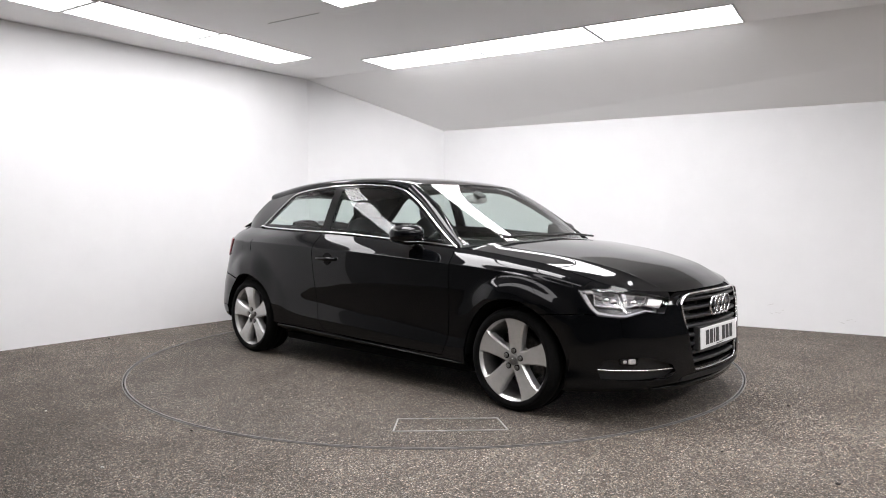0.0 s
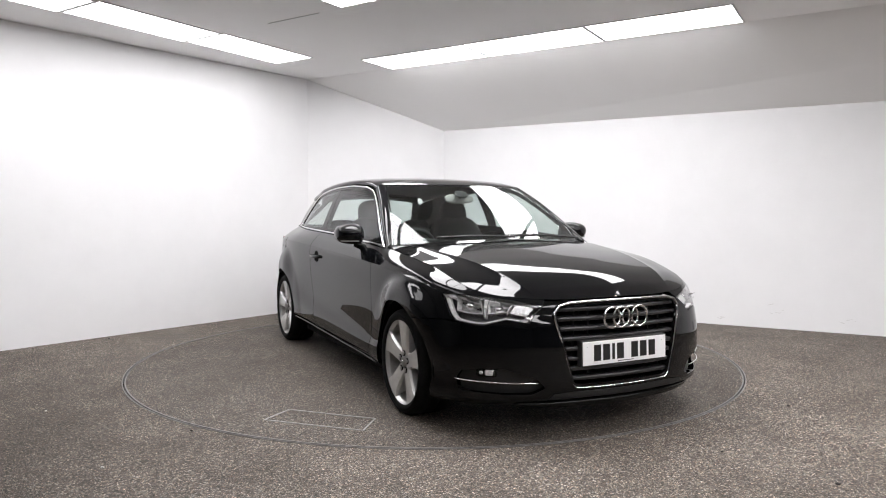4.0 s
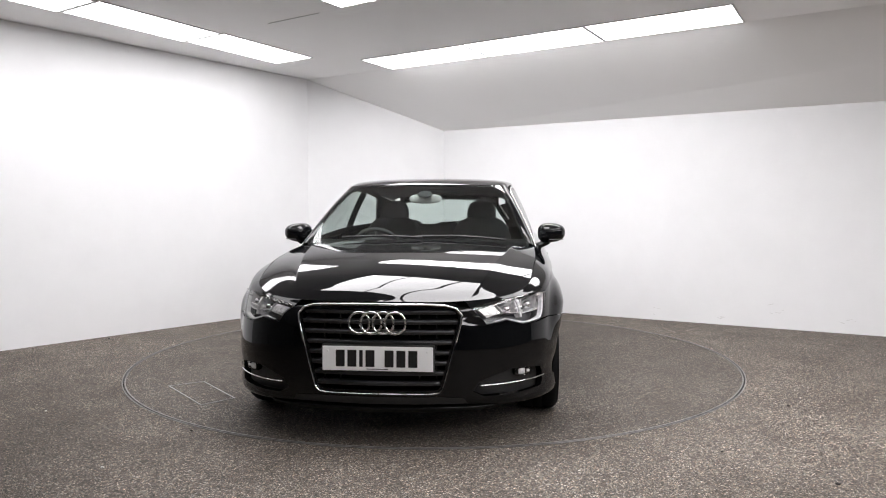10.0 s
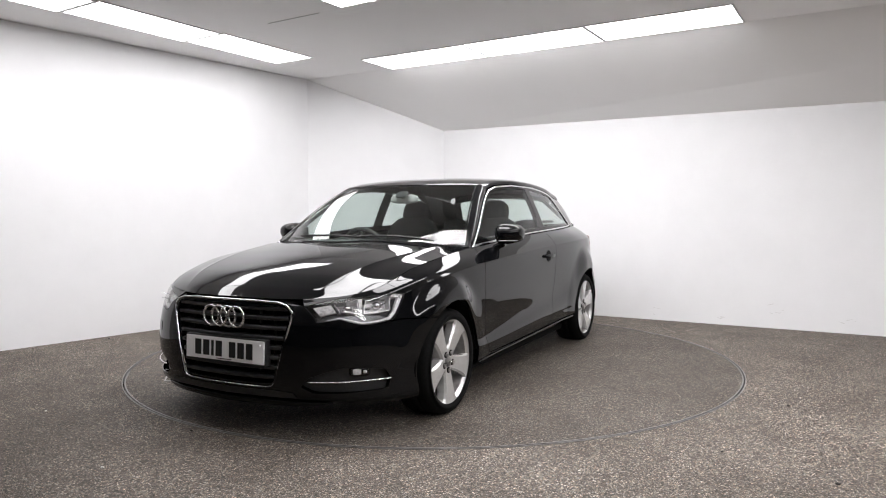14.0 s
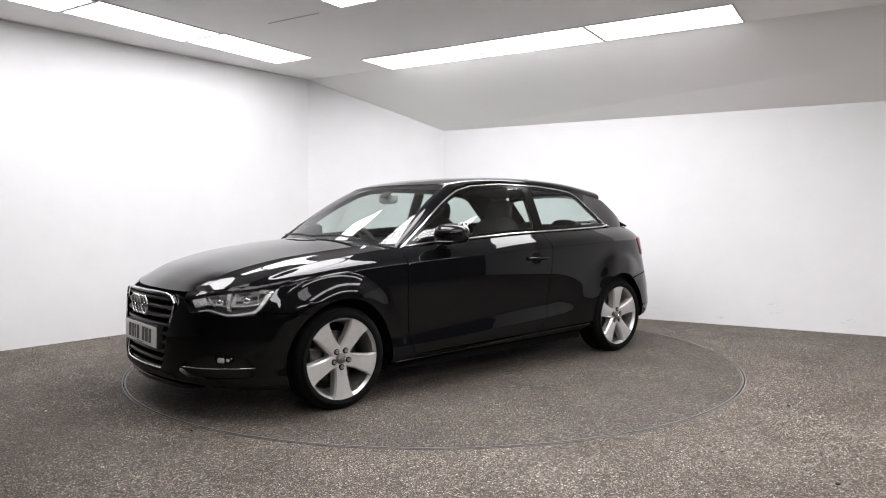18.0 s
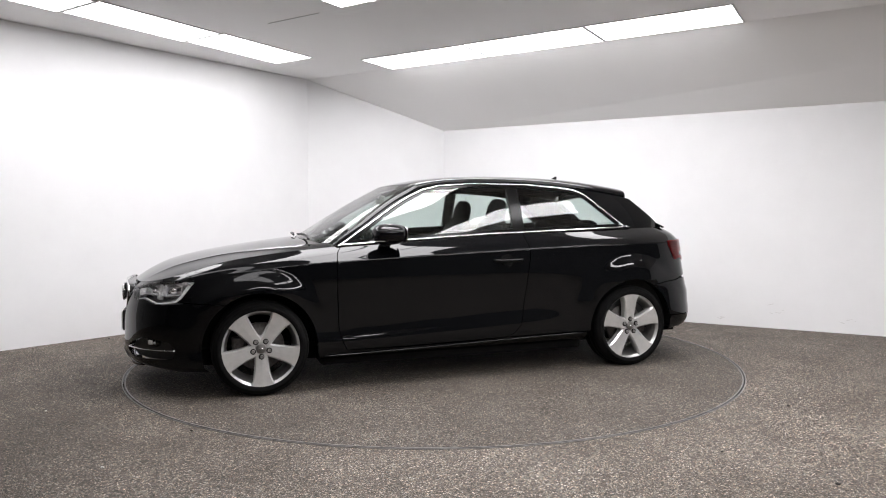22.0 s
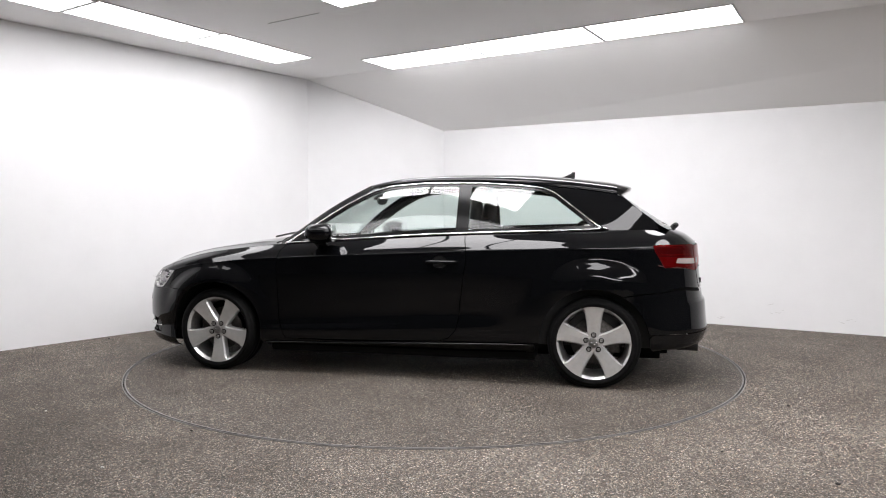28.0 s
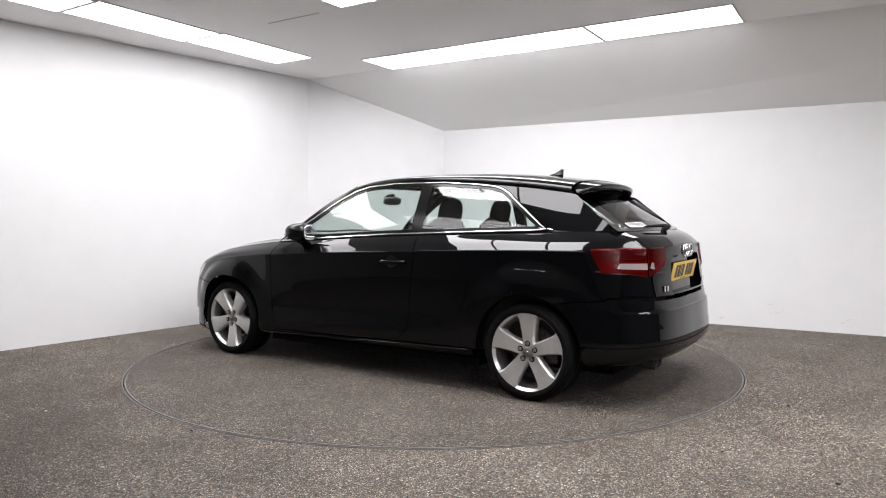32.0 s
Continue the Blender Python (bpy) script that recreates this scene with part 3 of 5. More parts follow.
def patch(surf, loops, h=0.025, gap=0.0025, flange=0.014, off=0.0, sign=1, keep=(0.0,), extra=()):
    """A panel cut out of a smooth surface along closed outlines in the surface's own plane (the first is the rim, the others are holes),
    with exact surface normals and edges that turn inwards. Returns vertices, faces, normals."""
    loops = [resample(l, h * 0.8) for l in loops]
    if gap:
        loops = [shrink(l, gap if i == 0 else -gap, keep) for i, l in enumerate(loops)]
    allb = np.concatenate(loops)
    lo, hi = allb.min(axis=0), allb.max(axis=0)
    gx, gy = np.arange(lo[0] + h / 2, hi[0], h), np.arange(lo[1] + h / 2, hi[1], h)
    g = np.stack(np.meshgrid(gx, gy), axis=-1).reshape(-1, 2)
    g[:, 0] += (np.round((g[:, 1] - lo[1]) / h - 0.5) % 2) * h * 0.25
    if len(extra):
        g = np.concatenate([g, np.asarray(extra, float)])
    if len(g):
        ok = inside(g, loops[0])
        for l in loops[1:]:
            ok &= ~inside(g, l)
        g = g[ok]
        near = np.array([np.min(np.sum((allb - p) ** 2, axis=1)) for p in g]) if len(g) else np.zeros(0)
        g = g[near > (0.45 * h) ** 2]
    edges, at = [], 0
    for l in loops:
        edges += [(at + i, at + (i + 1) % len(l)) for i in range(len(l))]
        at += len(l)
    co = [Vector(p) for p in np.concatenate([allb, g])]
    vs, _, fs, _, _, _ = delaunay_2d_cdt(co, edges, [], 0, 1e-6)
    ab = np.array([(p[0], p[1]) for p in vs])
    cen = np.array([ab[list(f)].mean(axis=0) for f in fs])
    ok = inside(cen, loops[0])
    for l in loops[1:]:
        ok &= ~inside(cen, l)
    fs = [tuple(f) for f, k in zip(fs, ok) if k]
    n = normals_of(surf, ab) * sign
    p = surf(ab[:, 0], ab[:, 1]) + n * off
    faces = []
    for f in fs:
        a, b, c = p[f[0]], p[f[1]], p[f[2]]
        faces.append(f if np.dot(np.cross(b - a, c - a), n[f[0]]) > 0 else f[::-1])
    verts, norms = list(p), list(n)
    if flange:
        seen = {}
        for f in faces:
            for i in range(3):
                e = (f[i], f[(i + 1) % 3])
                seen[e] = True
        for (i, j) in list(seen):
            if (j, i) in seen:
                continue
            a, b = p[i], p[j]
            c, d = b - n[j] * flange, a - n[i] * flange
            m = np.cross(d - a, b - a)
            m /= np.linalg.norm(m) + 1e-12
            k = len(verts)
            verts += [a, d, c, b]
            norms += [m] * 4
            faces.append((k, k + 1, k + 2, k + 3))
    return np.array(verts), faces, np.array(norms)


def flipped(g):
    v, f, n = g
    s = np.array([1, -1, 1])
    return v * s, [tuple(reversed(q)) for q in f], n * s


def both(g):
    v, f, n = g
    v2, f2, n2 = flipped(g)
    return np.concatenate([v, v2]), list(f) + [tuple(i + len(v) for i in q) for q in f2], np.concatenate([n, n2])


def panel(name, g, mat, parent, label=""):
    v, f, n = g
    me = mesh_of(name, v, f, mat, True)
    me.normals_split_custom_set_from_vertices([tuple(q) for q in n])
    ob = new(name, me)
    ob.parent = parent
    if label:
        tagged(ob, label)
    return ob


def pair(name, g, mat, parent, label=""):
    return panel(name, g, mat, parent, label), panel(name, flipped(g), mat, parent, label)


def loft(c1, c2, n=8, bulge=0.0, rows=40):
    """A smooth skin between two 3D polylines, swelling outwards in its middle."""
    def even(c):
        c = np.asarray(c, float)
        s = np.concatenate([[0], np.cumsum(np.linalg.norm(np.diff(c, axis=0), axis=1))])
        q = np.linspace(0, s[-1], rows)
        return basis(s, q) @ c
    a, b = even(c1), even(c2)
    t = np.linspace(0, 1, n)
    g = a[:, None] * (1 - t)[None, :, None] + b[:, None] * t[None, :, None]
    du, dv = np.gradient(g, axis=0), np.gradient(g, axis=1)
    nn = np.cross(du, dv)
    nn /= np.linalg.norm(nn, axis=2)[:, :, None] + 1e-12
    if bulge:
        g = g + nn * (bulge * 4 * t * (1 - t))[None, :, None]
        du, dv = np.gradient(g, axis=0), np.gradient(g, axis=1)
        nn = np.cross(du, dv)
        nn /= np.linalg.norm(nn, axis=2)[:, :, None] + 1e-12
    v = g.reshape(-1, 3)
    f = [(i * n + j, (i + 1) * n + j, (i + 1) * n + j + 1, i * n + j + 1) for i in range(rows - 1) for j in range(n - 1)]
    return v, f, nn.reshape(-1, 3)


def tube(points, r, closed=False, seg=8, flat=1.0):
    """A rod along a polyline; flat squeezes it upright."""
    pts = [Vector(p) for p in points]
    n = len(pts)
    bm = bmesh.new()
    rows = []
    for i, p in enumerate(pts):
        a = pts[(i - 1) % n] if closed or i else pts[0]
        b = pts[(i + 1) % n] if closed or i < n - 1 else pts[-1]
        t = (b - a).normalized()
        side = t.cross(Vector((0, 0, 1)))
        side = side.normalized() if side.length > 0.05 else t.cross(Vector((0, 1, 0))).normalized()
        up = side.cross(t)
        rows.append([bm.verts.new(p + side * (r * math.cos(k * 2 * math.pi / seg)) + up * (r * flat * math.sin(k * 2 * math.pi / seg))) for k in range(seg)])
    for i in range(n if closed else n - 1):
        q, w = rows[i], rows[(i + 1) % n]
        for k in range(seg):
            bm.faces.new((q[k], q[(k + 1) % seg], w[(k + 1) % seg], w[k]))
    if not closed:
        bm.faces.new(rows[0])
        bm.faces.new(rows[-1][::-1])
    bmesh.ops.recalc_face_normals(bm, faces=bm.faces)
    for f in bm.faces:
        f.smooth = True
    return bm


def lathe(profile, n=64, axis="y"):
    """Turns (radius, along) pairs round the y axis."""
    bm = bmesh.new()
    rows = [[bm.verts.new((r * math.cos(2 * math.pi * i / n), y, r * math.sin(2 * math.pi * i / n))) for i in range(n)] for r, y in profile]
    for a, b in zip(rows, rows[1:]):
        for i in range(n):
            bm.faces.new((a[i], a[(i + 1) % n], b[(i + 1) % n], b[i]))
    bmesh.ops.recalc_face_normals(bm, faces=bm.faces)
    for f in bm.faces:
        f.smooth = True
    return bm


def blob(sx, sy, sz, power=2.5, m=None, seg=24):
    """A rounded body: a super-ellipsoid of half-sizes sx, sy, sz."""
    bm = bmesh.new()
    bmesh.ops.create_uvsphere(bm, u_segments=seg, v_segments=seg // 2 + 2, radius=1.0)
    for v in bm.verts:
        c = v.co.normalized()
        k = (abs(c.x) ** power + abs(c.y) ** power + abs(c.z) ** power) ** (-1 / power)
        c = c * k
        v.co = Vector((c.x * sx, c.y * sy, c.z * sz))
        if m is not None:
            v.co = m @ v.co
    for f in bm.faces:
        f.smooth = True
    return bm


car = tagged(new("car"), "glossy black three-door hatchback with silver five-spoke alloy wheels on the turntable", "car")


def on_band(q, off=0.0):
    q = np.array(q, float)
    return band(q[:, 0], q[:, 1]) + normals_of(band, q) * off


def line_v(s0, s1, v, n=24):
    return [(s, v * VS) for s in np.linspace(s0, s1, n)]


def s_of_x(x, v=8.0):
    a = np.linspace(0, S_END, 2000)
    p = band(a, np.full(2000, v * VS))
    return float(a[np.argmin(np.abs(p[:, 0] - x))])


def s_of_y(y, v=8.0, rear=False):
    a = np.linspace(S_END / 2, S_END, 2000) if rear else np.linspace(0, S_END / 2, 2000)
    p = band(a, np.full(2000, v * VS))
    return float(a[np.argmin(np.abs(p[:, 1] - y))])


def arch(wx, a0, a1, r=0.338, n=22):
    return [(wx + r * math.cos(math.radians(a)), .286 + r * math.sin(math.radians(a))) for a in np.linspace(a0, a1, n)]


crease_rows = [(s, (6 + k) * VS) for s in np.arange(0.9, 3.6, 0.02) for k in (-0.06, 0.06)]

# outlines on the body side, as (x, z) or (y, z)
HEAD_TOP = locate([(.428, .648), (.48, .662), (.559, .678), (.63, .688)], "y") + locate([(1.80, .698), (1.735, .700), (1.672, .694)])
HEAD_LOW = locate([(1.695, .665), (1.745, .600), (1.78, .571)]) + locate([(.715, .560), (.685, .560), (.655, .570), (.60, .588), (.55, .579), (.505, .573)], "y")
HEADLAMP = HEAD_TOP + HEAD_LOW
GRILLE = [(0.0, .667), (.20, .666), (.315, .661), (.362, .648), (.388, .618), (.384, .58), (.345, .43), (.303, .275), (.285, .258), (.25, .253), (0.0, .252)]
grille_dom = locate(GRILLE[1:-1], "y")
SEAM_F = locate([(1.72, .572), (1.66, .568)])
DOOR_FRONT = [(.80, .885), (.828, .85), (.835, .80), (.835, .60), (.828, .40), (.80, .29), (.775, .245)]
DOOR_REAR = [(-.468, .955), (-.485, .87), (-.488, .80), (-.470, .68), (-.448, .52), (-.44, .42), (-.42, .34), (-.37, .285), (-.30, .262)]
door_front, door_rear = locate(DOOR_FRONT), locate(DOOR_REAR)

# front bumper with the grille notch; the fog recess is a hole
FOG = locate([(.445, .262), (.478, .303), (.55, .331), (.621, .352), (.70, .350), (.762, .335), (.775, .290), (.768, .243), (.70, .236), (.60, .232), (.50, .234)], "y")
bottom = [(s, 0.0) for s in np.linspace(0.0, s_of_x(1.60, 0.5), 40)]
front_arch_low = locate(arch(1.3, -5, 54, n=12))
bumper = bottom + [front_arch_low[0]] + front_arch_low[1:] + [SEAM_F[1], SEAM_F[0]] + HEAD_LOW[3:] + [HEADLAMP[0]] + grille_dom[1:] + [(0.0, grille_dom[-1][1])]
panel("front_bumper", both(patch(band, [bumper, FOG], 0.02, flange=.005)), PAINT, car, "gloss black front bumper with wide grille opening")
pair("fog_recess", patch(lambda a, b: band(a, b) - normals_of(band, np.stack([a, b], 1)) * 0.035, [FOG], 0.02, gap=-0.006, flange=0), PLASTIC, car, "dark recess round the fog lamp")
brow = HEAD_TOP + [(s, 8 * VS) for s in np.linspace(s_of_x(1.72), HEAD_TOP[0][0] - .02, 30)]
pair("bonnet_edge", patch(band, [brow], 0.0125, gap=0, flange=.006), PAINT, car)
# front wing
wing_arch = locate(arch(1.3, 54, 186, n=30))
wing = [HEAD_TOP[-1]] + HEAD_LOW[:3] + [SEAM_F[0], SEAM_F[1]] + wing_arch + locate([(.945, .195), (.80, .19), (.775, .215)]) + door_front[::-1] + line_v(s_of_x(.83), s_of_x(1.72), 8.0, 30)
pair("front_wing", patch(band, [wing], 0.0115, extra=crease_rows), PAINT, car)
# door, sill, rear quarter
door = door_front + locate([(.40, .248), (.0, .255)]) + door_rear[::-1] + [(s, 8 * VS) for s in np.linspace(s_of_x(-.465), s_of_x(.80), 30)]
doors = pair("door", patch(band, [door], 0.02, extra=crease_rows), PAINT, car, "gloss black front door")
sill = locate([(.94, .235)]) + [door_front[-1]] + locate([(.40, .240), (.0, .247)]) + [door_rear[-1]] + locate([(-.60, .262), (-.93, .268)]) + [(s, 0.0) for s in np.linspace(s_of_x(-.93, 0), s_of_x(.94, 0), 30)]
pair("sill", patch(band, [sill], 0.02), PAINT, car)
TAIL_F = [(-1.655, .893), (-1.665, .86), (-1.70, .80), (-1.725, .755)]
tail_f = locate(TAIL_F)
SEAM_R = locate([(-1.50, .580), (-1.62, .598), (-1.77, .620)])
s_hatch_top, s_hatch_mid, s_hatch_low = s_of_y(.58, 8, True), s_of_y(.57, 6, True), s_of_y(.54, 5, True)
quarter_arch = locate(arch(-1.3, -2, 120, n=32))
quarter = door_rear + locate([(-.60, .268), (-.93, .272)]) + quarter_arch + SEAM_R[1:] + locate([(-1.86, .630)]) + [(s_hatch_low - .01, 5.14 * VS), (s_hatch_mid, 6 * VS), (s_hatch_top, 8 * VS)] + [(s, 8 * VS) for s in np.linspace(s_hatch_top - .02, s_of_x(-.485), 40)]
pair("rear_quarter", patch(band, [quarter], 0.0115, extra=crease_rows), PAINT, car)
rear_low = locate(arch(-1.3, 120, 183, n=14))
valance_v = 2.1 * VS
bumper_r = [(s, valance_v) for s in np.linspace(s_of_x(-1.66, 2), S_END, 40)] + [(S_END, 5.11 * VS)] + [(s, 5.11 * VS) for s in np.linspace(S_END - .05, s_hatch_low, 20)] + locate([(-1.86, .622)]) + SEAM_R[::-1] + rear_low[:-3]
panel("rear_bumper", both(patch(band, [bumper_r], 0.02, keep=(S_END,))), PAINT, car, "gloss black rear bumper")
valance = rear_low[-3:][::-1] + [(s, valance_v) for s in np.linspace(s_of_x(-1.66, 2), S_END, 40)] + [(S_END, 0.0)] + [(s, 0.0) for s in np.linspace(S_END - .05, s_of_x(-1.66, 0), 40)]
panel("rear_valance", both(patch(band, [valance], 0.02, keep=(S_END,))), PAINT, car, "gloss black lower rear valance")
RECESS = [(S_END, 5.24 * VS), (S_END - .335, 5.24 * VS), (S_END - .35, 5.30 * VS), (S_END - .315, 5.72 * VS), (S_END - .28, 5.80 * VS), (S_END, 5.80 * VS)]
hatch_low = [(s, 5.15 * VS) for s in np.linspace(s_hatch_low, S_END, 20)] + RECESS + [(S_END, 8 * VS)] + [(s, 8 * VS) for s in np.linspace(S_END - .05, s_hatch_top, 20)] + [(s_hatch_mid, 6 * VS)]
tailgate = panel("tailgate", both(patch(band, [hatch_low], 0.02, flange=.045, keep=(S_END,), extra=[(s, (6 + k) * VS) for s in np.arange(3.2, 5.2, .02) for k in (-.08, .08)])), PAINT, car, "gloss black tailgate")
# rounded ridge along the foot of each door
for sgn in (1, -1):
    ridge = on_band(locate([(.93, .216), (.6, .222), (.3, .228), (0, .238), (-.3, .247), (-.6, .255), (-.90, .262)]), .004)
    q = basis(range(7), np.linspace(0, 6, 40)) @ ridge
    part("sill_ridge", tube([tuple(p * np.array([1, sgn, 1])) for p in q], .006, seg=8), PAINT, car)
# dark inner skin behind the joints
skin = wing_arch[:1] + wing_arch + locate([(.945, .21), (-.93, .24)]) + quarter_arch + [(s, 4.6 * VS) for s in np.linspace(SEAM_R[-1][0], S_END - .40, 20)] + [(S_END - .40, 6.0 * VS), (S_END, 6.0 * VS), (S_END, 7.9 * VS)] + [(s, 7.9 * VS) for s in np.linspace(S_END - .05, s_of_x(1.60), 60)]
panel("inner_skin", both(patch(lambda a, b: band(a, b) - normals_of(band, np.stack([a, b], 1)) * 0.016, [skin], 0.04, flange=0, keep=(S_END,))), LINER, car, "matt black inner body skin")


# ---- bonnet ----
s_c = s_of_y(.60)
s_r = s_of_x(.84)
f_q, s_q = np.linspace(0, s_c, 60), np.linspace(s_c, s_r, 90)
f_curve = curve([(float(t), tuple(p)) for t, p in zip(np.linspace(0, 1, 60), band(f_q, np.full(60, 8 * VS)))])
s_curve = curve([(float(t), tuple(p)) for t, p in zip(np.linspace(0, 1, 90), band(s_q, np.full(90, 8 * VS)))])
c_curve = curve([(0, (2.043, 0, .675)), (.10, (1.955, 0, .733)), (.22, (1.83, 0, .790)), (.38, (1.64, 0, .838)), (.55, (1.45, 0, .871)), (.75, (1.24, 0, .902)), (1.0, (1.00, 0, .934))])


def r_curve(b):
    b = np.atleast_1d(b)[:, None]
    e0, e1 = c_curve(1.0)[0], s_curve(1.0)[0]
    return np.concatenate([e0[0] + (e1[0] - e0[0]) * np.abs(b) ** 2.2, e1[1] * b, e0[2] + (e1[2] - e0[2]) * np.abs(b) ** 2.7], axis=1)


def crease_at(a):
    return .655 + .20 * a


def bonnet(a, b):
    """a: 0 at the nose to 1 at the windscreen; b: 0 on the centre line to 1 at the wing."""
    a, b = np.clip(np.atleast_1d(a), -.01, 1.01), np.clip(np.atleast_1d(b), -.02, 1.02)
    a_, w = a[:, None], (np.abs(b) ** 2.7)[:, None]
    q00, q01, q10, q11 = f_curve(0)[0], f_curve(1)[0], c_curve(1)[0], s_curve(1)[0]
    fb = f_curve(np.abs(b)) * np.stack([np.ones_like(b), np.sign(b) + (b == 0), np.ones_like(b)], axis=1)
    p = (1 - w) * c_curve(a) + w * s_curve(a) + (1 - a_) * fb + a_ * r_curve(b) - (1 - w) * ((1 - a_) * q00 + a_ * q10) - w * ((1 - a_) * q01 + a_ * q11)
    d, k = np.abs(b) - crease_at(a), np.clip(np.minimum(a / .22, (1 - a) / .16), 0, 1)
    p[:, 2] += (.009 * np.exp(-np.maximum(-d, 0) / .16) * np.exp(-np.maximum(d, 0) / .05)) * k * k * (3 - 2 * k)
    p[:, 2] += .003 * np.sin(math.pi * np.clip(a, 0, 1)) * (1 - b**2)
    return p


def bonnet_skin(rows=96):
    """The bonnet as a net whose lines follow its creases, with edges that turn down."""
    net = []
    for a in np.linspace(.003, .997, rows):
        c = float(crease_at(a))
        half = np.concatenate([np.linspace(0, c - .02, 26), c + np.array([-.010, -.004, -.0015, .0015, .004, .010]), np.linspace(c + .02, .997, 12)])
        net.append([(a, b) for b in np.concatenate([-half[:0:-1], half])])
    net = np.array(net)
    m = net.shape[1]
    ab = net.reshape(-1, 2)
    side = np.where(ab[:, 1] < 0, -1.0, 1.0)

    def at(a, b):
        p = bonnet(a, np.abs(b))
        p[:, 1] *= side
        return p
    e = 8e-4
    v = at(ab[:, 0], ab[:, 1])
    nn = np.cross(at(ab[:, 0], ab[:, 1] + e) - at(ab[:, 0], ab[:, 1] - e), at(ab[:, 0] + e, ab[:, 1]) - at(ab[:, 0] - e, ab[:, 1]))
    nn *= np.sign(nn[:, 2:3]) / np.linalg.norm(nn, axis=1)[:, None]
    f = [(i * m + j, i * m + j + 1, (i + 1) * m + j + 1, (i + 1) * m + j) for i in range(rows - 1) for j in range(m - 1)]
    if np.cross(v[f[0][1]] - v[f[0][0]], v[f[0][2]] - v[f[0][0]])[2] < 0:
        f = [q[::-1] for q in f]
    edge = [j for j in range(m)] + [i * m + m - 1 for i in range(1, rows)] + [(rows - 1) * m + j for j in range(m - 2, -1, -1)] + [i * m for i in range(rows - 2, 0, -1)]
    mid = v.mean(axis=0)
    out = v[edge] - mid
    out[:, 2] = 0
    out /= np.linalg.norm(out, axis=1)[:, None]
    k, n = len(v), len(edge)
    v = np.concatenate([v, v[edge] - nn[edge] * .012])
    nn = np.concatenate([nn, out])
    f += [(edge[i], edge[(i + 1) % n], k + (i + 1) % n, k + i) for i in range(n)]
    return v, f, nn


panel("bonnet", bonnet_skin(), PAINT, car, "gloss black bonnet with two raised creases")


# ---- glasshouse ----
a_belt = np.linspace(s_of_x(.9), s_of_y(.58, 8, True), 300)
belt = band(a_belt, np.full(300, 8 * VS))
order = np.argsort(belt[:, 0])
BX, BY, BZ = belt[order, 0], belt[order, 1], belt[order, 2]
roof_y = curve([(.9, .505), (.3, .543), (0, .582), (-.4, .608), (-1.0, .565), (-1.3, .500), (-1.6, .435), (-1.9, .38)])


def side_glass(x, z):
    """The leaning plane of the side windows and rear pillars over (x, z)."""
    x, z = np.atleast_1d(x).astype(float), np.atleast_1d(z).astype(float)
    yb, zb = np.interp(x, BX, BY), np.interp(x, BX, BZ)
    t = (z - zb) / (1.32 - zb)
    y = yb + (roof_y(x) - yb) * (0.72 * t + 0.28 * t * np.abs(t))
    return np.stack([x, y, z], axis=1)


TOP = [(-1.27, 1.063), (-1.15, 1.157), (-1.06, 1.228), (-1.02, 1.252), (-.96, 1.273), (-.815, 1.291), (-.56, 1.309), (-.17, 1.313), (.085, 1.295), (.21, 1.264), (.30, 1.222), (.40, 1.167), (.50, 1.103), (.59, 1.042), (.70, .970)]
BOTTOM = [(.825, .889), (.44, .914), (-.17, .951), (-.47, .962), (-.93, .977), (-1.30, .989), (-1.352, 1.000)]
CHROME_OUT = BOTTOM + TOP
ch_in = shrink(resample(CHROME_OUT, .02), .015, ())
ch_in2 = shrink(resample(CHROME_OUT, .02), .030, ())
trim_mid = shrink(resample(CHROME_OUT, .02), .007, ())
trim_pts = side_glass(trim_mid[:, 0], trim_mid[:, 1]) + np.array([0, .004, 0])
for sgn in (1, -1):
    part("window_trim", tube([tuple(p * np.array([1, sgn, 1])) for p in trim_pts], .0068, True, 10), CHROME, car, "bright chrome strip round the side windows")
rim_out, rim_in = shrink(resample(CHROME_OUT, .02), -.006, ()), shrink(resample(CHROME_OUT, .02), .034, ())
pair("inner_window_frame", patch(lambda x, z: side_glass(x, z) - np.array([0, .016, 0]), [rim_out, rim_in], 0.02, gap=0, flange=0), LINER, car, "matt black inner frame of the side window")
pair("window_seal", patch(side_glass, [ch_in, ch_in2], 0.012, gap=0, flange=.01, off=.002, sign=-1), BLACK_GLOSS, car)


def clip_x(loop, lo, hi):
    out = []
    n = len(loop)
    for i in range(n):
        p, q = loop[i], loop[(i + 1) % n]
        if lo <= p[0] <= hi:
            out.append(tuple(p))
        for lim in sorted((lo, hi), reverse=bool(q[0] < p[0])):
            if (p[0] - lim) * (q[0] - lim) < 0:
                t = (lim - p[0]) / (q[0] - p[0])
                out.append((lim, p[1] + t * (q[1] - p[1])))
    return np.array(out)


pair("side_window", patch(side_glass, [clip_x(ch_in2, -.405, .70)], 0.05, gap=-.004, flange=0, sign=-1), GLASS, car, "tinted door window")
pair("quarter_window", patch(side_glass, [clip_x(ch_in2, -2, -.485)], 0.05, gap=-.004, flange=0, sign=-1), GLASS, car, "tinted rear quarter window")
pair("middle_pillar", patch(side_glass, [clip_x(ch_in2, -.485, -.405)], 0.03, gap=-.003, flange=.03, off=.0015, sign=-1), BLACK_GLOSS, car)
pair("mirror_triangle", patch(side_glass, [clip_x(ch_in2, .66, .9)], 0.03, gap=-.003, flange=.03, off=.0015, sign=-1), BLACK_GLOSS, car)

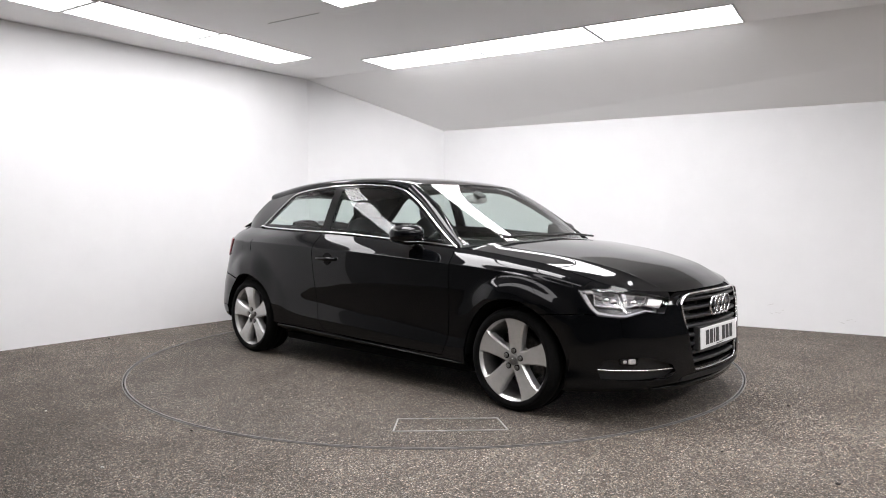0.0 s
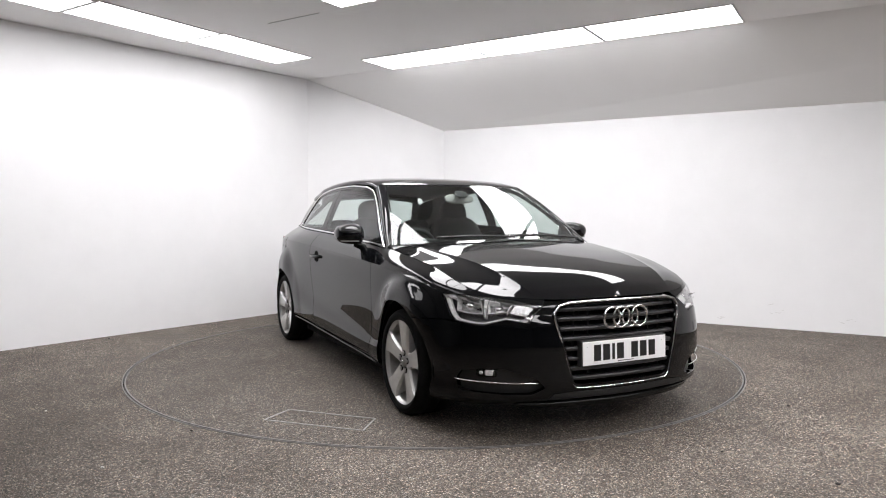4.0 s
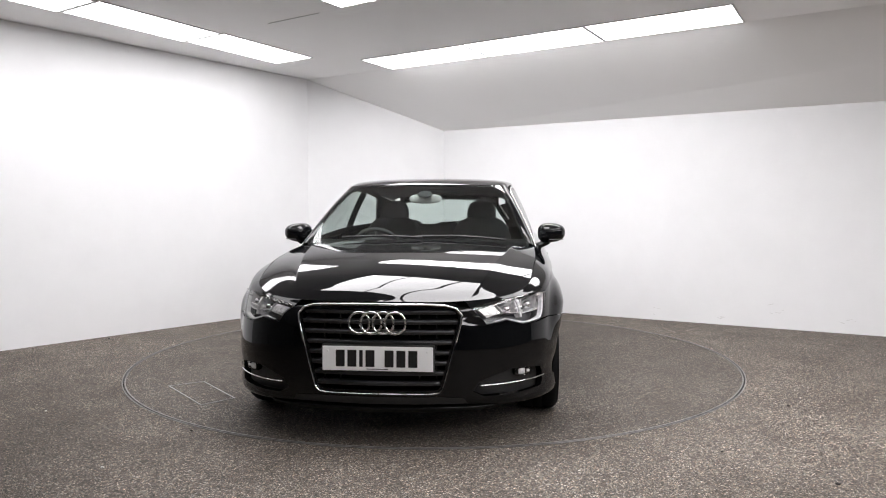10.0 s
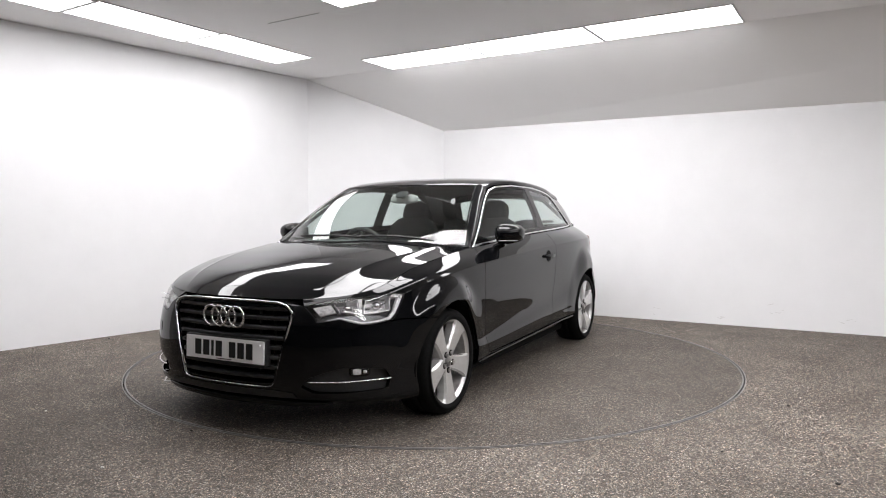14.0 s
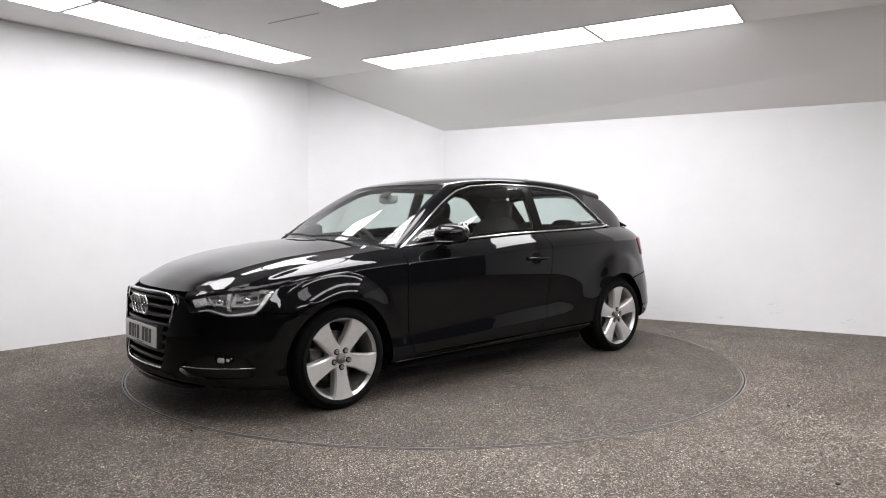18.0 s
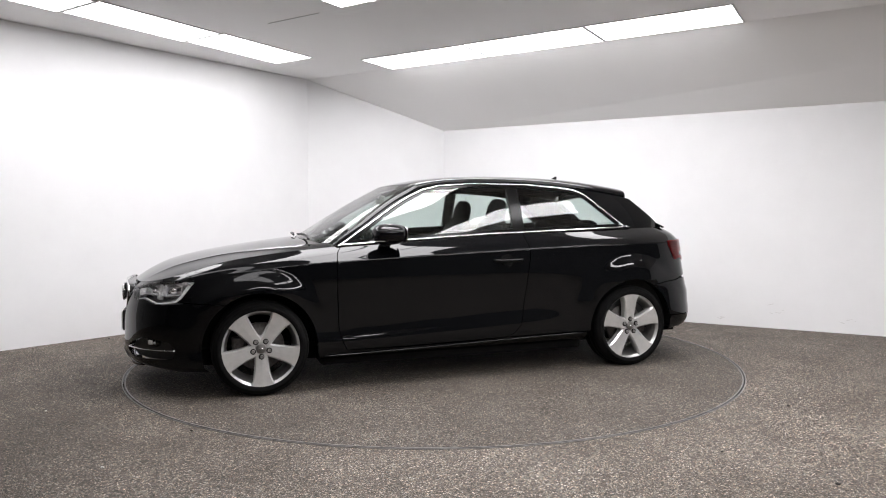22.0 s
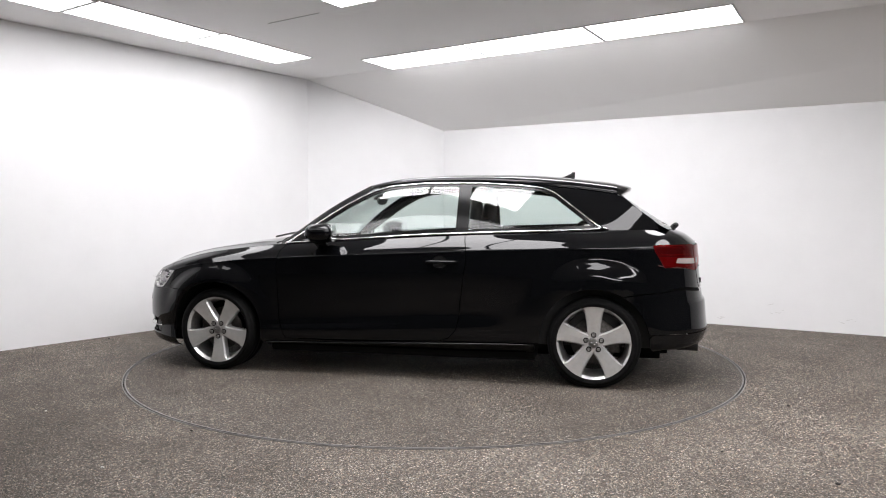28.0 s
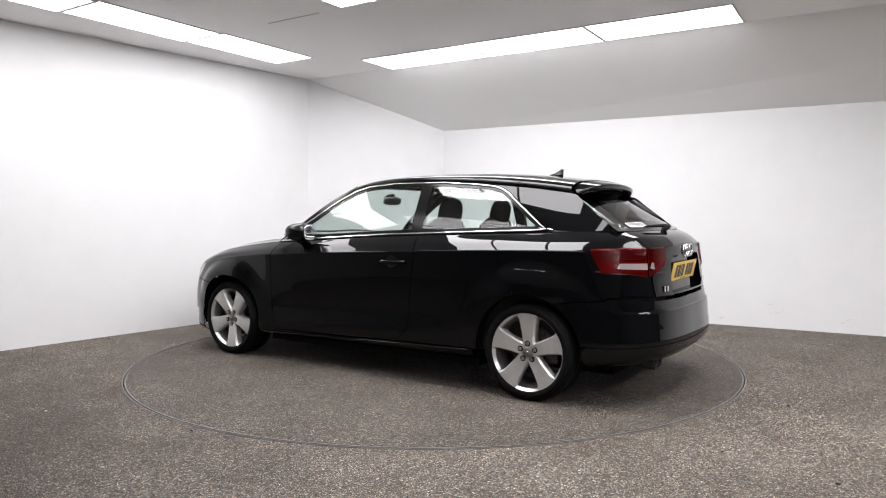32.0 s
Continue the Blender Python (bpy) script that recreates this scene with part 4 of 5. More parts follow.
rail_z = curve([(.40, 1.175), (.30, 1.240), (.21, 1.274), (.085, 1.300), (-.17, 1.316), (-.56, 1.312), (-.815, 1.294), (-1.0, 1.274), (-1.2, 1.252), (-1.4, 1.224), (-1.6, 1.19)])
crown_z = curve([(.42, 1.268), (.306, 1.307), (.22, 1.331), (.10, 1.352), (-.074, 1.369), (-.307, 1.379), (-.6, 1.380), (-.88, 1.373), (-1.09, 1.358), (-1.33, 1.331), (-1.5, 1.305), (-1.6, 1.288)])


def roof(x, b):
    x, b = np.atleast_1d(x).astype(float), np.atleast_1d(b).astype(float) / .65
    zr = rail_z(x)
    yr = side_glass(x, zr)[:, 1]
    th = np.clip(b, -1.0, 1.0) * math.pi / 2
    return np.stack([x, yr * np.sin(th), zr + (crown_z(x) - zr) * np.maximum(np.cos(th), 1e-4) ** .58], axis=1)


WS_HALF = .53


def ws_top(b):
    """The windscreen's upper edge, on the roof's surface."""
    b = np.atleast_1d(b).astype(float)
    x = .306 - .062 * (.4 * b**2 + .6 * b**4)
    y = WS_HALF * b
    yr = side_glass(x, rail_z(x))[:, 1]
    z = roof(x, .65 * 2 / math.pi * np.arcsin(np.clip(y / yr, -1, 1)))[:, 2]
    return np.stack([x, y, z], axis=1)


front_edge = []
for b in np.linspace(0, 1, 16):
    yy = math.sin(b * math.pi / 2) * .565
    front_edge.append((float(.306 - .062 * (.4 * (yy / WS_HALF) ** 2 + .6 * (yy / WS_HALF) ** 4)), b * .65))
roof_side = [(x, .65) for x in np.linspace(.225, -1.44, 40)]
roof_rim = front_edge + roof_side + [(x, -b) for x, b in (front_edge[1:] + roof_side)[::-1]]
panel("roof", patch(roof, [roof_rim], 0.02, gap=0.001, sign=1, keep=()), PAINT, car, "gloss black roof")


def screen(b, t):
    """Windscreen: b across, t up from 0 to 1."""
    b, t = np.atleast_1d(b).astype(float) / .66, np.atleast_1d(t).astype(float) / .78
    lo = np.stack([0.985 - .175 * (.45 * b**2 + .55 * b**4), .712 * b, .916 - .010 * b**2], axis=1)
    hi = ws_top(b)
    p = lo * (1 - t)[:, None] + hi * t[:, None]
    k = (0.036 * b**2 - .004) * 4 * t * (1 - t)
    p[:, 0] += k * .5
    p[:, 2] += k * .8
    return p


ws_rim = [(-.66, 0), (.66, 0), (.66, .775), (-.66, .775)]
ws_in = [(-.646, .05), (.646, .05), (.646, .745), (.625, .768), (-.625, .768), (-.646, .745)]
panel("windscreen", patch(screen, [ws_rim], 0.04, gap=0.002, flange=0, keep=(), sign=1), GLASS, car, "clear windscreen")
panel("windscreen_border", patch(lambda a, b: screen(a, b) - normals_of(screen, np.stack([a, b], 1)) * .004, [ws_rim, ws_in], 0.03, gap=0.002, flange=0, keep=(), sign=1), LINER, car, "black printed border of the windscreen")
tt = np.linspace(0, .775, 30)
edge_ws = screen(np.full(30, .66), tt)
edge_top = np.concatenate([[side_glass(.845, .887)[0]], [side_glass(*p)[0] for p in TOP[::-1] if p[0] > .235], [side_glass(.225, 1.268)[0]]])
pair("front_pillar", loft(edge_top, edge_ws, 9, .016), PAINT, car)
cowl_hood = r_curve(np.linspace(0, 1, 30)) - np.array([0.0, 0, .012])
cowl_ws = screen(np.linspace(0, .655, 30), np.full(30, .004)) - np.array([0, 0, .012])
panel("cowl", both(loft(cowl_hood, cowl_ws, 5, -.006)), PLASTIC, car, "black plastic cowl below the windscreen")


def rear_screen(b, t):
    b, t = np.atleast_1d(b).astype(float) / .6, np.atleast_1d(t).astype(float) / .5
    lo = np.stack([-1.842 + .085 * b**2, .61 * b, .991 + .004 * b**2], axis=1)
    hi = np.stack([-1.455 + .07 * b**2, .475 * b, 1.252 - .045 * b**2], axis=1)
    p = lo * (1 - t)[:, None] + hi * t[:, None]
    k = -.004 * 4 * t * (1 - t)
    p[:, 0] -= k * .6
    p[:, 2] += k * .8
    return p


rw_rim = [(-.6, 0), (.6, 0), (.6, .5), (-.6, .5)]
rw_in = [(-.54, .03), (.54, .03), (.52, .485), (-.52, .485)]
panel("rear_window", patch(rear_screen, [rw_rim], 0.04, gap=.002, flange=0, keep=(), sign=-1), GLASS, tailgate, "tinted rear window")
panel("rear_window_border", patch(lambda a, b: rear_screen(a, b) + normals_of(rear_screen, np.stack([a, b], 1)) * .004, [rw_rim, rw_in], 0.03, gap=.002, flange=0, keep=(), sign=-1), BLACK_GLOSS, tailgate)
# rear pillars, and the rounded edge that runs from them into the rear window
C_EDGE = [(-1.745, .998), (-1.66, 1.058), (-1.56, 1.138), (-1.49, 1.198)]
c_pillar = [(-1.375, .990)] + [(-1.362, 1.004)] + TOP[:5] + [(x, float(rail_z(x)[0])) for x in np.linspace(-.97, -1.47, 16)] + C_EDGE[::-1] + [(float(x), float(np.interp(x, BX, BZ))) for x in np.linspace(-1.72, -1.40, 10)]
c_pillar = [(x - .004 if x > -1.3 and z < 1.26 else x, z) for x, z in c_pillar]
pair("rear_pillar", patch(side_glass, [c_pillar], 0.02, gap=.0, flange=.012, sign=-1), PAINT, car)
edge_c = np.array([side_glass(*p)[0] for p in resample(C_EDGE + C_EDGE[::-1], .02)[: len(resample(C_EDGE + C_EDGE[::-1], .02)) // 2]])
edge_r = rear_screen(np.full(30, .6), np.linspace(0.0, .45, 30))
pair("tailgate_edge", loft(edge_r, edge_c, 7, .012), PAINT, tailgate)


def sections(name, rows, mat, parent, label="", closed=True):
    """Skins a list of equal closed outlines."""
    bm = bmesh.new()
    vs = [[bm.verts.new(p) for p in r] for r in rows]
    n = len(rows[0])
    for a, b in zip(vs, vs[1:]):
        for i in range(n if closed else n - 1):
            bm.faces.new((a[i], a[(i + 1) % n], b[(i + 1) % n], b[i]))
    if closed:
        bm.faces.new(vs[0][::-1])
        bm.faces.new(vs[-1])
    bmesh.ops.recalc_face_normals(bm, faces=bm.faces)
    for f in bm.faces:
        f.smooth = len(f.verts) == 4
    return part(name, bm, mat, parent, label)


rows = []
for b in np.linspace(-1, 1, 41):
    y = .475 * b
    xl, xt = -1.40, -1.552 + .045 * b**2 + .055 * b**6
    zl = float(roof(-1.40, .65 * 2 / math.pi * math.asin(min(1, abs(y) / .535)))[0][2]) + .001
    zt = 1.285 - .030 * b**2 - .035 * b**8
    rows.append([(xl, y, zl - .002), ((xl * .6 + xt * .4), y, zl * .6 + zt * .4 + .001), (xl * .2 + xt * .8, y, zl * .2 + zt * .8 + .003), (xt + .008, y, zt + .002), (xt, y, zt - .006),
                 (xt + .006, y, zt - .026 + .008 * b**2), (xt + .022, y, zt - .036 + .008 * b**2), (xt + .06, y, zt - .042), (-1.42, y, zl - .05)])
sections("roof_spoiler", rows, PAINT, tailgate, "gloss black spoiler over the rear window")

# ---- closed parts you look through to: floor pan, wheel wells, cabin ----
bm = bmesh.new()
box(bm, -1.72, 1.84, -.56, .56, .150, .25)
box(bm, -.93, .93, -.77, .77, .140, .235, bevel=.02)
part("underbody", bm, LINER, car)
for wx, _ in WHEELS:
    for sy in (1, -1):
        bm = bmesh.new()
        prof = [(.352, .84), (.356, .60), (.30, .585), (.0, .58)]
        n = 28
        rws = [[bm.verts.new((wx + r * math.cos(a), sy * y, .286 + r * math.sin(a))) for a in np.linspace(-.05, math.pi + .05, n)] for r, y in prof]
        for p, q in zip(rws, rws[1:]):
            for i in range(n - 1):
                bm.faces.new((p[i], p[i + 1], q[i + 1], q[i]))
        part("wheel_arch_liner", bm, LINER, car)

# ---- wheels ----
def wheel(cx, cy, cz, left, spin):
    w = new("wheel")
    w.parent = car
    w.matrix_basis = pose(cx, cy, cz, 0, 0, 0 if left else 180) @ Matrix.Rotation(math.radians(spin), 4, "Y")
    tagged(w, "silver five-spoke alloy wheel with black tyre")
    R, RW = .2895, .2415
    tyre = [(RW - .012, -.005), (RW - .002, .002), (RW + .006, .003), (RW + .02, .006), (R - .030, .004), (R - .014, -.004), (R - .005, -.018), (R, -.035), (R, -.075), (R - .004, -.077), (R - .004, -.083), (R, -.085),
            (R, -.125), (R - .004, -.127), (R - .004, -.133), (R, -.135), (R, -.180), (R - .008, -.203), (R - .03, -.215), (RW + .01, -.212), (RW - .01, -.205)]
    part("tyre", lathe(tyre, 72), RUBBER, w, "black road tyre")
    rim = [(RW, .001), (RW - .001, -.005), (RW - .009, -.007), (RW - .013, -.014), (RW - .024, -.026), (.205, -.06), (.195, -.11), (.20, -.19), (RW - .01, -.205)]
    bm = lathe(rim[:5], 72)
    part("rim_lip", bm, ALLOY, w)
    part("rim_barrel", lathe(rim[4:], 60), ALLOY_DARK, w, "darker grey inside of the rim")
    prof = [(.030, .035, -.026), (.060, .0350, -.0235), (.090, .0365, -.020), (.130, .0415, -.016), (.170, .0480, -.013), (.196, .0545, -.011), (.212, .064, -.010), (.2355, .084, -.008)]
    for k in range(5):
        bm = bmesh.new()
        rows = []
        for u, hw, y in prof:
            g = hw + .005
            rows.append([(u, -g, y - .055), (u, -g, y - .012), (u, -g + .009, y), (u, 0, y + .0015), (u, g - .009, y), (u, g, y - .012), (u, g, y - .055)])
        m = Matrix.Rotation(math.radians(90 + 72 * k), 4, "Y")
        vs = [[bm.verts.new(m @ Vector((u, y, v))) for u, v, y in r] for r in rows]
        for a, b in zip(vs, vs[1:]):
            for i in range(6):
                bm.faces.new((a[i], b[i], b[i + 1], a[i + 1]))
        bmesh.ops.recalc_face_normals(bm, faces=bm.faces)
        part("spoke", bm, ALLOY, w)
    part("hub", lathe([(.0, -.027), (.034, -.027), (.036, -.030), (.064, -.030), (.070, -.034), (.074, -.050), (.074, -.09)], 40), ALLOY, w)
    part("centre_cap", lathe([(.0, -.012), (.022, -.013), (.029, -.017), (.030, -.026)], 32), ALLOY_DARK, w, "grey centre cap")
    for k in range(4):
        bm = lathe([(.0062, -.0112), (.0075, -.0100), (.0062, -.0100)], 16)
        bmesh.ops.translate(bm, verts=bm.verts, vec=(-.0135 + .009 * k, 0, 0))
        part("cap_ring", bm, CHROME, w)
    for k in range(5):
        a = math.radians(90 + 36 + 72 * k)
        bm = lathe([(.0, -.0135), (.006, -.0135), (.0075, -.012), (.0100, -.013), (.0115, -.018), (.0125, -.030)], 14)
        bmesh.ops.translate(bm, verts=bm.verts, vec=(.050 * math.cos(a), 0, .050 * math.sin(a)))
        part("wheel_bolt", bm, ALLOY_DARK, w, "grey wheel bolt")
        # raised black ring in place of the shade inside the bolt's hole
        bm = lathe([(.0115, -.0190), (.0165, -.0190), (.0168, -.030)], 18)
        bmesh.ops.translate(bm, verts=bm.verts, vec=(.050 * math.cos(a), 0, .050 * math.sin(a)))
        part("bolt_shade_ring", bm, LINER, w, "matt black ring for the shade round a sunken wheel bolt")
    part("brake_disc", lathe([(.05, -.10), (.145, -.10), (.147, -.104), (.147, -.122), (.05, -.122)], 48), IRON, w, "worn iron brake disc")
    bm = bmesh.new()
    box(bm, .085, .165, -.145, -.085, -.07, .07, bevel=.012)
    part("brake_caliper", bm, IRON, w)
    return w


wheel(1.3, .866, .286, True, 2)
wheel(-1.3, .862, .286, True, 180)
wheel(1.3, -.866, .286, False, 176)
wheel(-1.3, -.862, .286, False, 184)

# ---- headlamps ----
def inward(depth):
    return lambda a, b: band(a, b) - normals_of(band, np.stack([np.atleast_1d(a), np.atleast_1d(b)], 1)) * depth


head_res = resample(HEADLAMP, .012)
for mirrored in (False, True):
    g = lambda q: flipped(q) if mirrored else q
    lamp = new("headlamp")
    lamp.parent = car
    tagged(lamp, "clear headlamp with bright light guide and twin reflectors")
    panel("lamp_housing", g(patch(inward(.075), [shrink(head_res, -.004, ())], .02, gap=0, flange=0)), LAMP_DARK, lamp, "dark lamp housing")
    rim_o, rim_i = band(head_res[:, 0], head_res[:, 1]), inward(.076)(head_res[:, 0], head_res[:, 1])
    n = len(rim_o)
    v = np.concatenate([rim_o, rim_i])
    f = [(i, (i + 1) % n, n + (i + 1) % n, n + i) for i in range(n)]
    nn = np.concatenate([normals_of(band, head_res)] * 2)
    panel("lamp_wall", g((v, f, nn)), LAMP_DARK, lamp)
    # light guide: a broad bright J down the outer edge and along the bottom
    i0 = int(np.argmin(np.sum((head_res - np.array(HEAD_TOP[-2])) ** 2, axis=1)))
    i1 = int(np.argmin(np.sum((head_res - np.array(HEAD_LOW[-2])) ** 2, axis=1)))
    idx = [(i0 + k) % n for k in range((i1 - i0) % n + 1)]
    wide = np.full((n, 1), .02)
    wide[idx, 0] = np.interp(np.linspace(0, 1, len(idx)), [0, .22, .5, 1], [.031, .028, .014, .010])
    inner, inner2 = shrink(head_res, .005, ()), shrink(head_res, wide, ())
    guide = np.concatenate([inner[idx], inner2[idx][::-1]])
    panel("light_guide", g(patch(inward(.010), [guide], .012, gap=0, flange=.02)), LAMP_WHITE, lamp, "frosted white daytime light guide")
    top_line, low_line = np.array(HEAD_TOP), np.array(HEAD_LOW[::-1])

    def in_lamp(u, v):
        """A point of the lamp: u from the grille outwards, v from the foot up."""
        q = [basis(np.linspace(0, 1, len(l)), np.array([u])) @ l for l in (top_line, low_line)]
        return tuple((q[1] + (q[0] - q[1]) * v)[0])

    def cell(u0, u1, v0, v1):
        return np.array([in_lamp(u0, v0), in_lamp((u0 + u1) / 2, v0), in_lamp(u1, v0), in_lamp(u1 + .02, v1), in_lamp((u0 + u1) / 2, v1), in_lamp(u0 + .02, v1)])

    panel("indicator_reflector", g(patch(inward(.022), [cell(.07, .25, .24, .88)], .012, gap=0, flange=.03)), REFLECTOR, lamp)
    for u0, u1 in ((.28, .50), (.56, .79)):
        o = resample(cell(u0, u1, .26, .94), .008)
        panel("lamp_bezel", g(patch(inward(.024), [o, shrink(o, .0045, ())], .006, gap=0, flange=.045)), REFLECTOR, lamp, "chrome bezel of one lamp chamber")
        panel("chamber_back", g(patch(inward(.066), [shrink(o, -.002, ())], .015, gap=0, flange=0)), CHAMBER, lamp)
        c = inward(.050)(*in_lamp((u0 + u1) / 2, .52))[0] * np.array([1, -1 if mirrored else 1, 1])
        part("lamp_projector", blob(.022, .022, .020, 2.2, Matrix.Translation(c), 20), CHROME, lamp, "bright round projector")
    panel("lamp_fin", g(patch(inward(.018), [cell(.505, .535, .16, .95)], .01, gap=0, flange=.04)), REFLECTOR, lamp)
    panel("lamp_brow", g(patch(inward(.020), [cell(.22, .80, .955, .995)], .01, gap=0, flange=.03)), LAMP_DARK, lamp)
    panel("lamp_lens", g(patch(band, [head_res], .02, gap=.001, flange=0)), LENS, lamp, "clear outer lens").visible_shadow = False

# ---- grille ----
SLAT = material("satin_black_slat", (0.02, 0.02, 0.021), 0.32)
gr = resample(GRILLE + [(-y, z) for y, z in GRILLE[1:-1]][::-1], .012)


def nose(y, z):
    """The gently bowed plane of the grille."""
    y, z = np.atleast_1d(y).astype(float), np.atleast_1d(z).astype(float)
    return np.stack([2.108 - .28 * y * y - .10 * (z - .42) ** 2 - .05 * np.maximum(z - .42, 0), y, z], axis=1)


def nose_in(k):
    return lambda y, z: nose(y, z) - np.array([k, 0, 0])


panel("grille_backing", patch(nose_in(.055), [shrink(gr, -.01, ())], .03, gap=0, flange=0, sign=1), LINER, car, "black backing behind the grille")
surround = shrink(gr, -.003, ())
part("grille_surround", tube([tuple(p) for p in nose(surround[:, 0], surround[:, 1]) + np.array([.012, 0, 0])], .0058, True, 12), CHROME, car, "chrome grille surround")
panel("grille_frame", patch(nose, [shrink(gr, .004, ()), shrink(gr, .014, ())], .01, gap=0, flange=.05, off=.004, sign=1), BLACK_GLOSS, car)


def grille_half(z):
    zz = [p[1] for p in GRILLE[1:-1]][::-1]
    yy = [p[0] for p in GRILLE[1:-1]][::-1]
    return float(np.interp(z, zz, yy)) - .012


for z in (.636, .589, .541, .493, .445, .397, .349, .301):
    w = grille_half(z)
    rows = []
    for y in np.linspace(-w, w, 25):
        x = float(nose(y, z)[0][0])
        rows.append([(x - .004, y, z + .006), (x + .002, y, z + .003), (x + .003, y, z - .004), (x + .001, y, z - .013), (x - .014, y, z - .016), (x - .048, y, z - .008), (x - .048, y, z + .006)])
    sections("grille_slat", rows, SLAT, car)
for y in (-.27, -.19, .19, .27):
    bm = bmesh.new()
    x = float(nose(y, .6)[0][0])
    box(bm, x - .04, x - .022, y - .002, y + .002, .30, .65)
    part("grille_rib", bm, PLASTIC, car)


def number_plate(name, xs, zc, face, mat, lean, label, bolts):
    """A plate 520 by 111 mm whose characters are plain bars."""
    pl = new(name)
    pl.parent = car
    pl.matrix_basis = pose(xs, 0, zc, 0, lean, 0 if face > 0 else 180)
    tagged(pl, label)
    bm = bmesh.new()
    box(bm, -.006, 0, -.262, .262, -.0575, .0575, bevel=.003)
    part("plate", bm, mat, pl)
    at = -.197
    for k in range(7):
        bm = bmesh.new()
        w = .042 if k != 2 else .016
        box(bm, 0.0002, .0016, at, at + w, -.038, .040)
        part("character_bar", bm, INK, pl, "plain black bar")
        at += w + (.014 if k != 3 else .048)
    bm = bmesh.new()
    box(bm, 0.0002, .0012, -.05, .05, -.0500, -.0465)
    part("maker_bar", bm, INK, pl, "thin dark line of fine print")
    for y in bolts:
        bm = lathe([(0, .004), (.005, .003), (.0065, 0)], 12)
        bmesh.ops.transform(bm, matrix=pose(.001, y, .036, 0, 0, -90), verts=bm.verts)
        part("plate_cap", bm, PLATE_WHITE, pl)
    return pl


number_plate("front_number_plate", 2.119, .4175, 1, PLATE_WHITE, -2, "white reflective front plate with plain black bars", (-.235, .235))
bm = bmesh.new()
box(bm, 2.075, 2.113, -.268, .268, .352, .482, bevel=.006)
part("plate_holder", bm, PLASTIC, car)


def ring_badge(x, z, r, step, tubr, face, name="ring_emblem"):
    for k in range(4):
        y0 = (k - 1.5) * step
        bm = tube([(x + (.002 if k % 2 else 0), y0 + r * math.cos(a), z + r * math.sin(a)) for a in np.linspace(0, 2 * math.pi, 40)[:-1]], tubr, True, 8)
        part(name, bm, CHROME, car, "chrome ring emblem")


ring_badge(2.116, .585, .050, .0565, .0065, 1)
# dark intake under the grille, chrome strips and fog lamps
low = [(0.0, .20), (.42, .205), (.40, .232), (.30, .240), (0.0, .240)]
lo_d = locate([p for p in low[1:4]], "y")
lo_d = [(0.0, lo_d[0][1])] + lo_d + [(0.0, lo_d[-1][1])]
panel("lower_intake", both(patch(band, [lo_d], .02, gap=0, flange=.0, off=.003)), PLASTIC, car, "black plastic lower intake")
STRIP = locate([(.478, .288), (.55, .288), (.62, .288), (.69, .289), (.777, .290)], "y")
for sgn in (1, -1):
    pts = on_band(resample(STRIP + STRIP[::-1], .01)[: len(resample(STRIP + STRIP[::-1], .01)) // 2 + 1], .006) * np.array([1, sgn, 1])
    part("chrome_strip", tube(pts, .0032, seg=8), CHROME, car, "thin chrome strip below the fog lamp")
    fog = new("fog_lamp")
    fog.parent = car
    c = inward(.020)(*locate([(.685, .330)], "y")[0])[0] * np.array([1, sgn, 1])
    fog.matrix_basis = Matrix.Translation(c) @ pose(0, 0, 0, 0, 0, 38 * sgn)
    part("fog_bowl", blob(.016, .050, .022, 4.0), BLACK_GLOSS, fog)
    part("fog_reflector", blob(.006, .020, .014, 5.0, pose(.014, -.012 * sgn, 0)), REFLECTOR, fog)
    part("fog_bulb", blob(.008, .010, .008, 2.4, pose(.014, .026 * sgn, 0)), REFLECTOR, fog)
    part("fog_glass", blob(.019, .052, .024, 4.0), LENS, fog, "clear fog lamp glass")
washer = locate([(.56, .46), (.63, .463), (.63, .507), (.565, .505)], "y")
pair("washer_cover", patch(band, [washer], .012, gap=0, flange=.002, off=.0012), PAINT, car, "small painted headlamp washer cover")
# splitter edge under the front bumper
lip = np.array([(s, .6 * VS) for s in np.linspace(0, s_of_y(.56, .6), 34)])
lp = on_band(lip)
rows = []
for i, (p, nrm) in enumerate(zip(lp, normals_of(band, lip))):
    o = np.array([nrm[0], nrm[1], 0])
    o /= np.linalg.norm(o)
    low = 1 - (i / (len(lp) - 1)) ** 5
    rows.append([tuple(p + o * .013 * low + [0, 0, -.002]), tuple(p + o * .017 * low + [0, 0, -.004 - .008 * low]), tuple(p + o * .010 * low + [0, 0, -.006 - .026 * low]), tuple(p - o * .03 + [0, 0, -.006 - .028 * low]), tuple(p - o * .02 + [0, 0, .006])])
rows = [[(x, -y, z) for x, y, z in r] for r in rows[::-1]] + rows[1:]
sections("front_splitter", rows, BLACK_GLOSS, car, "black lip under the front bumper")

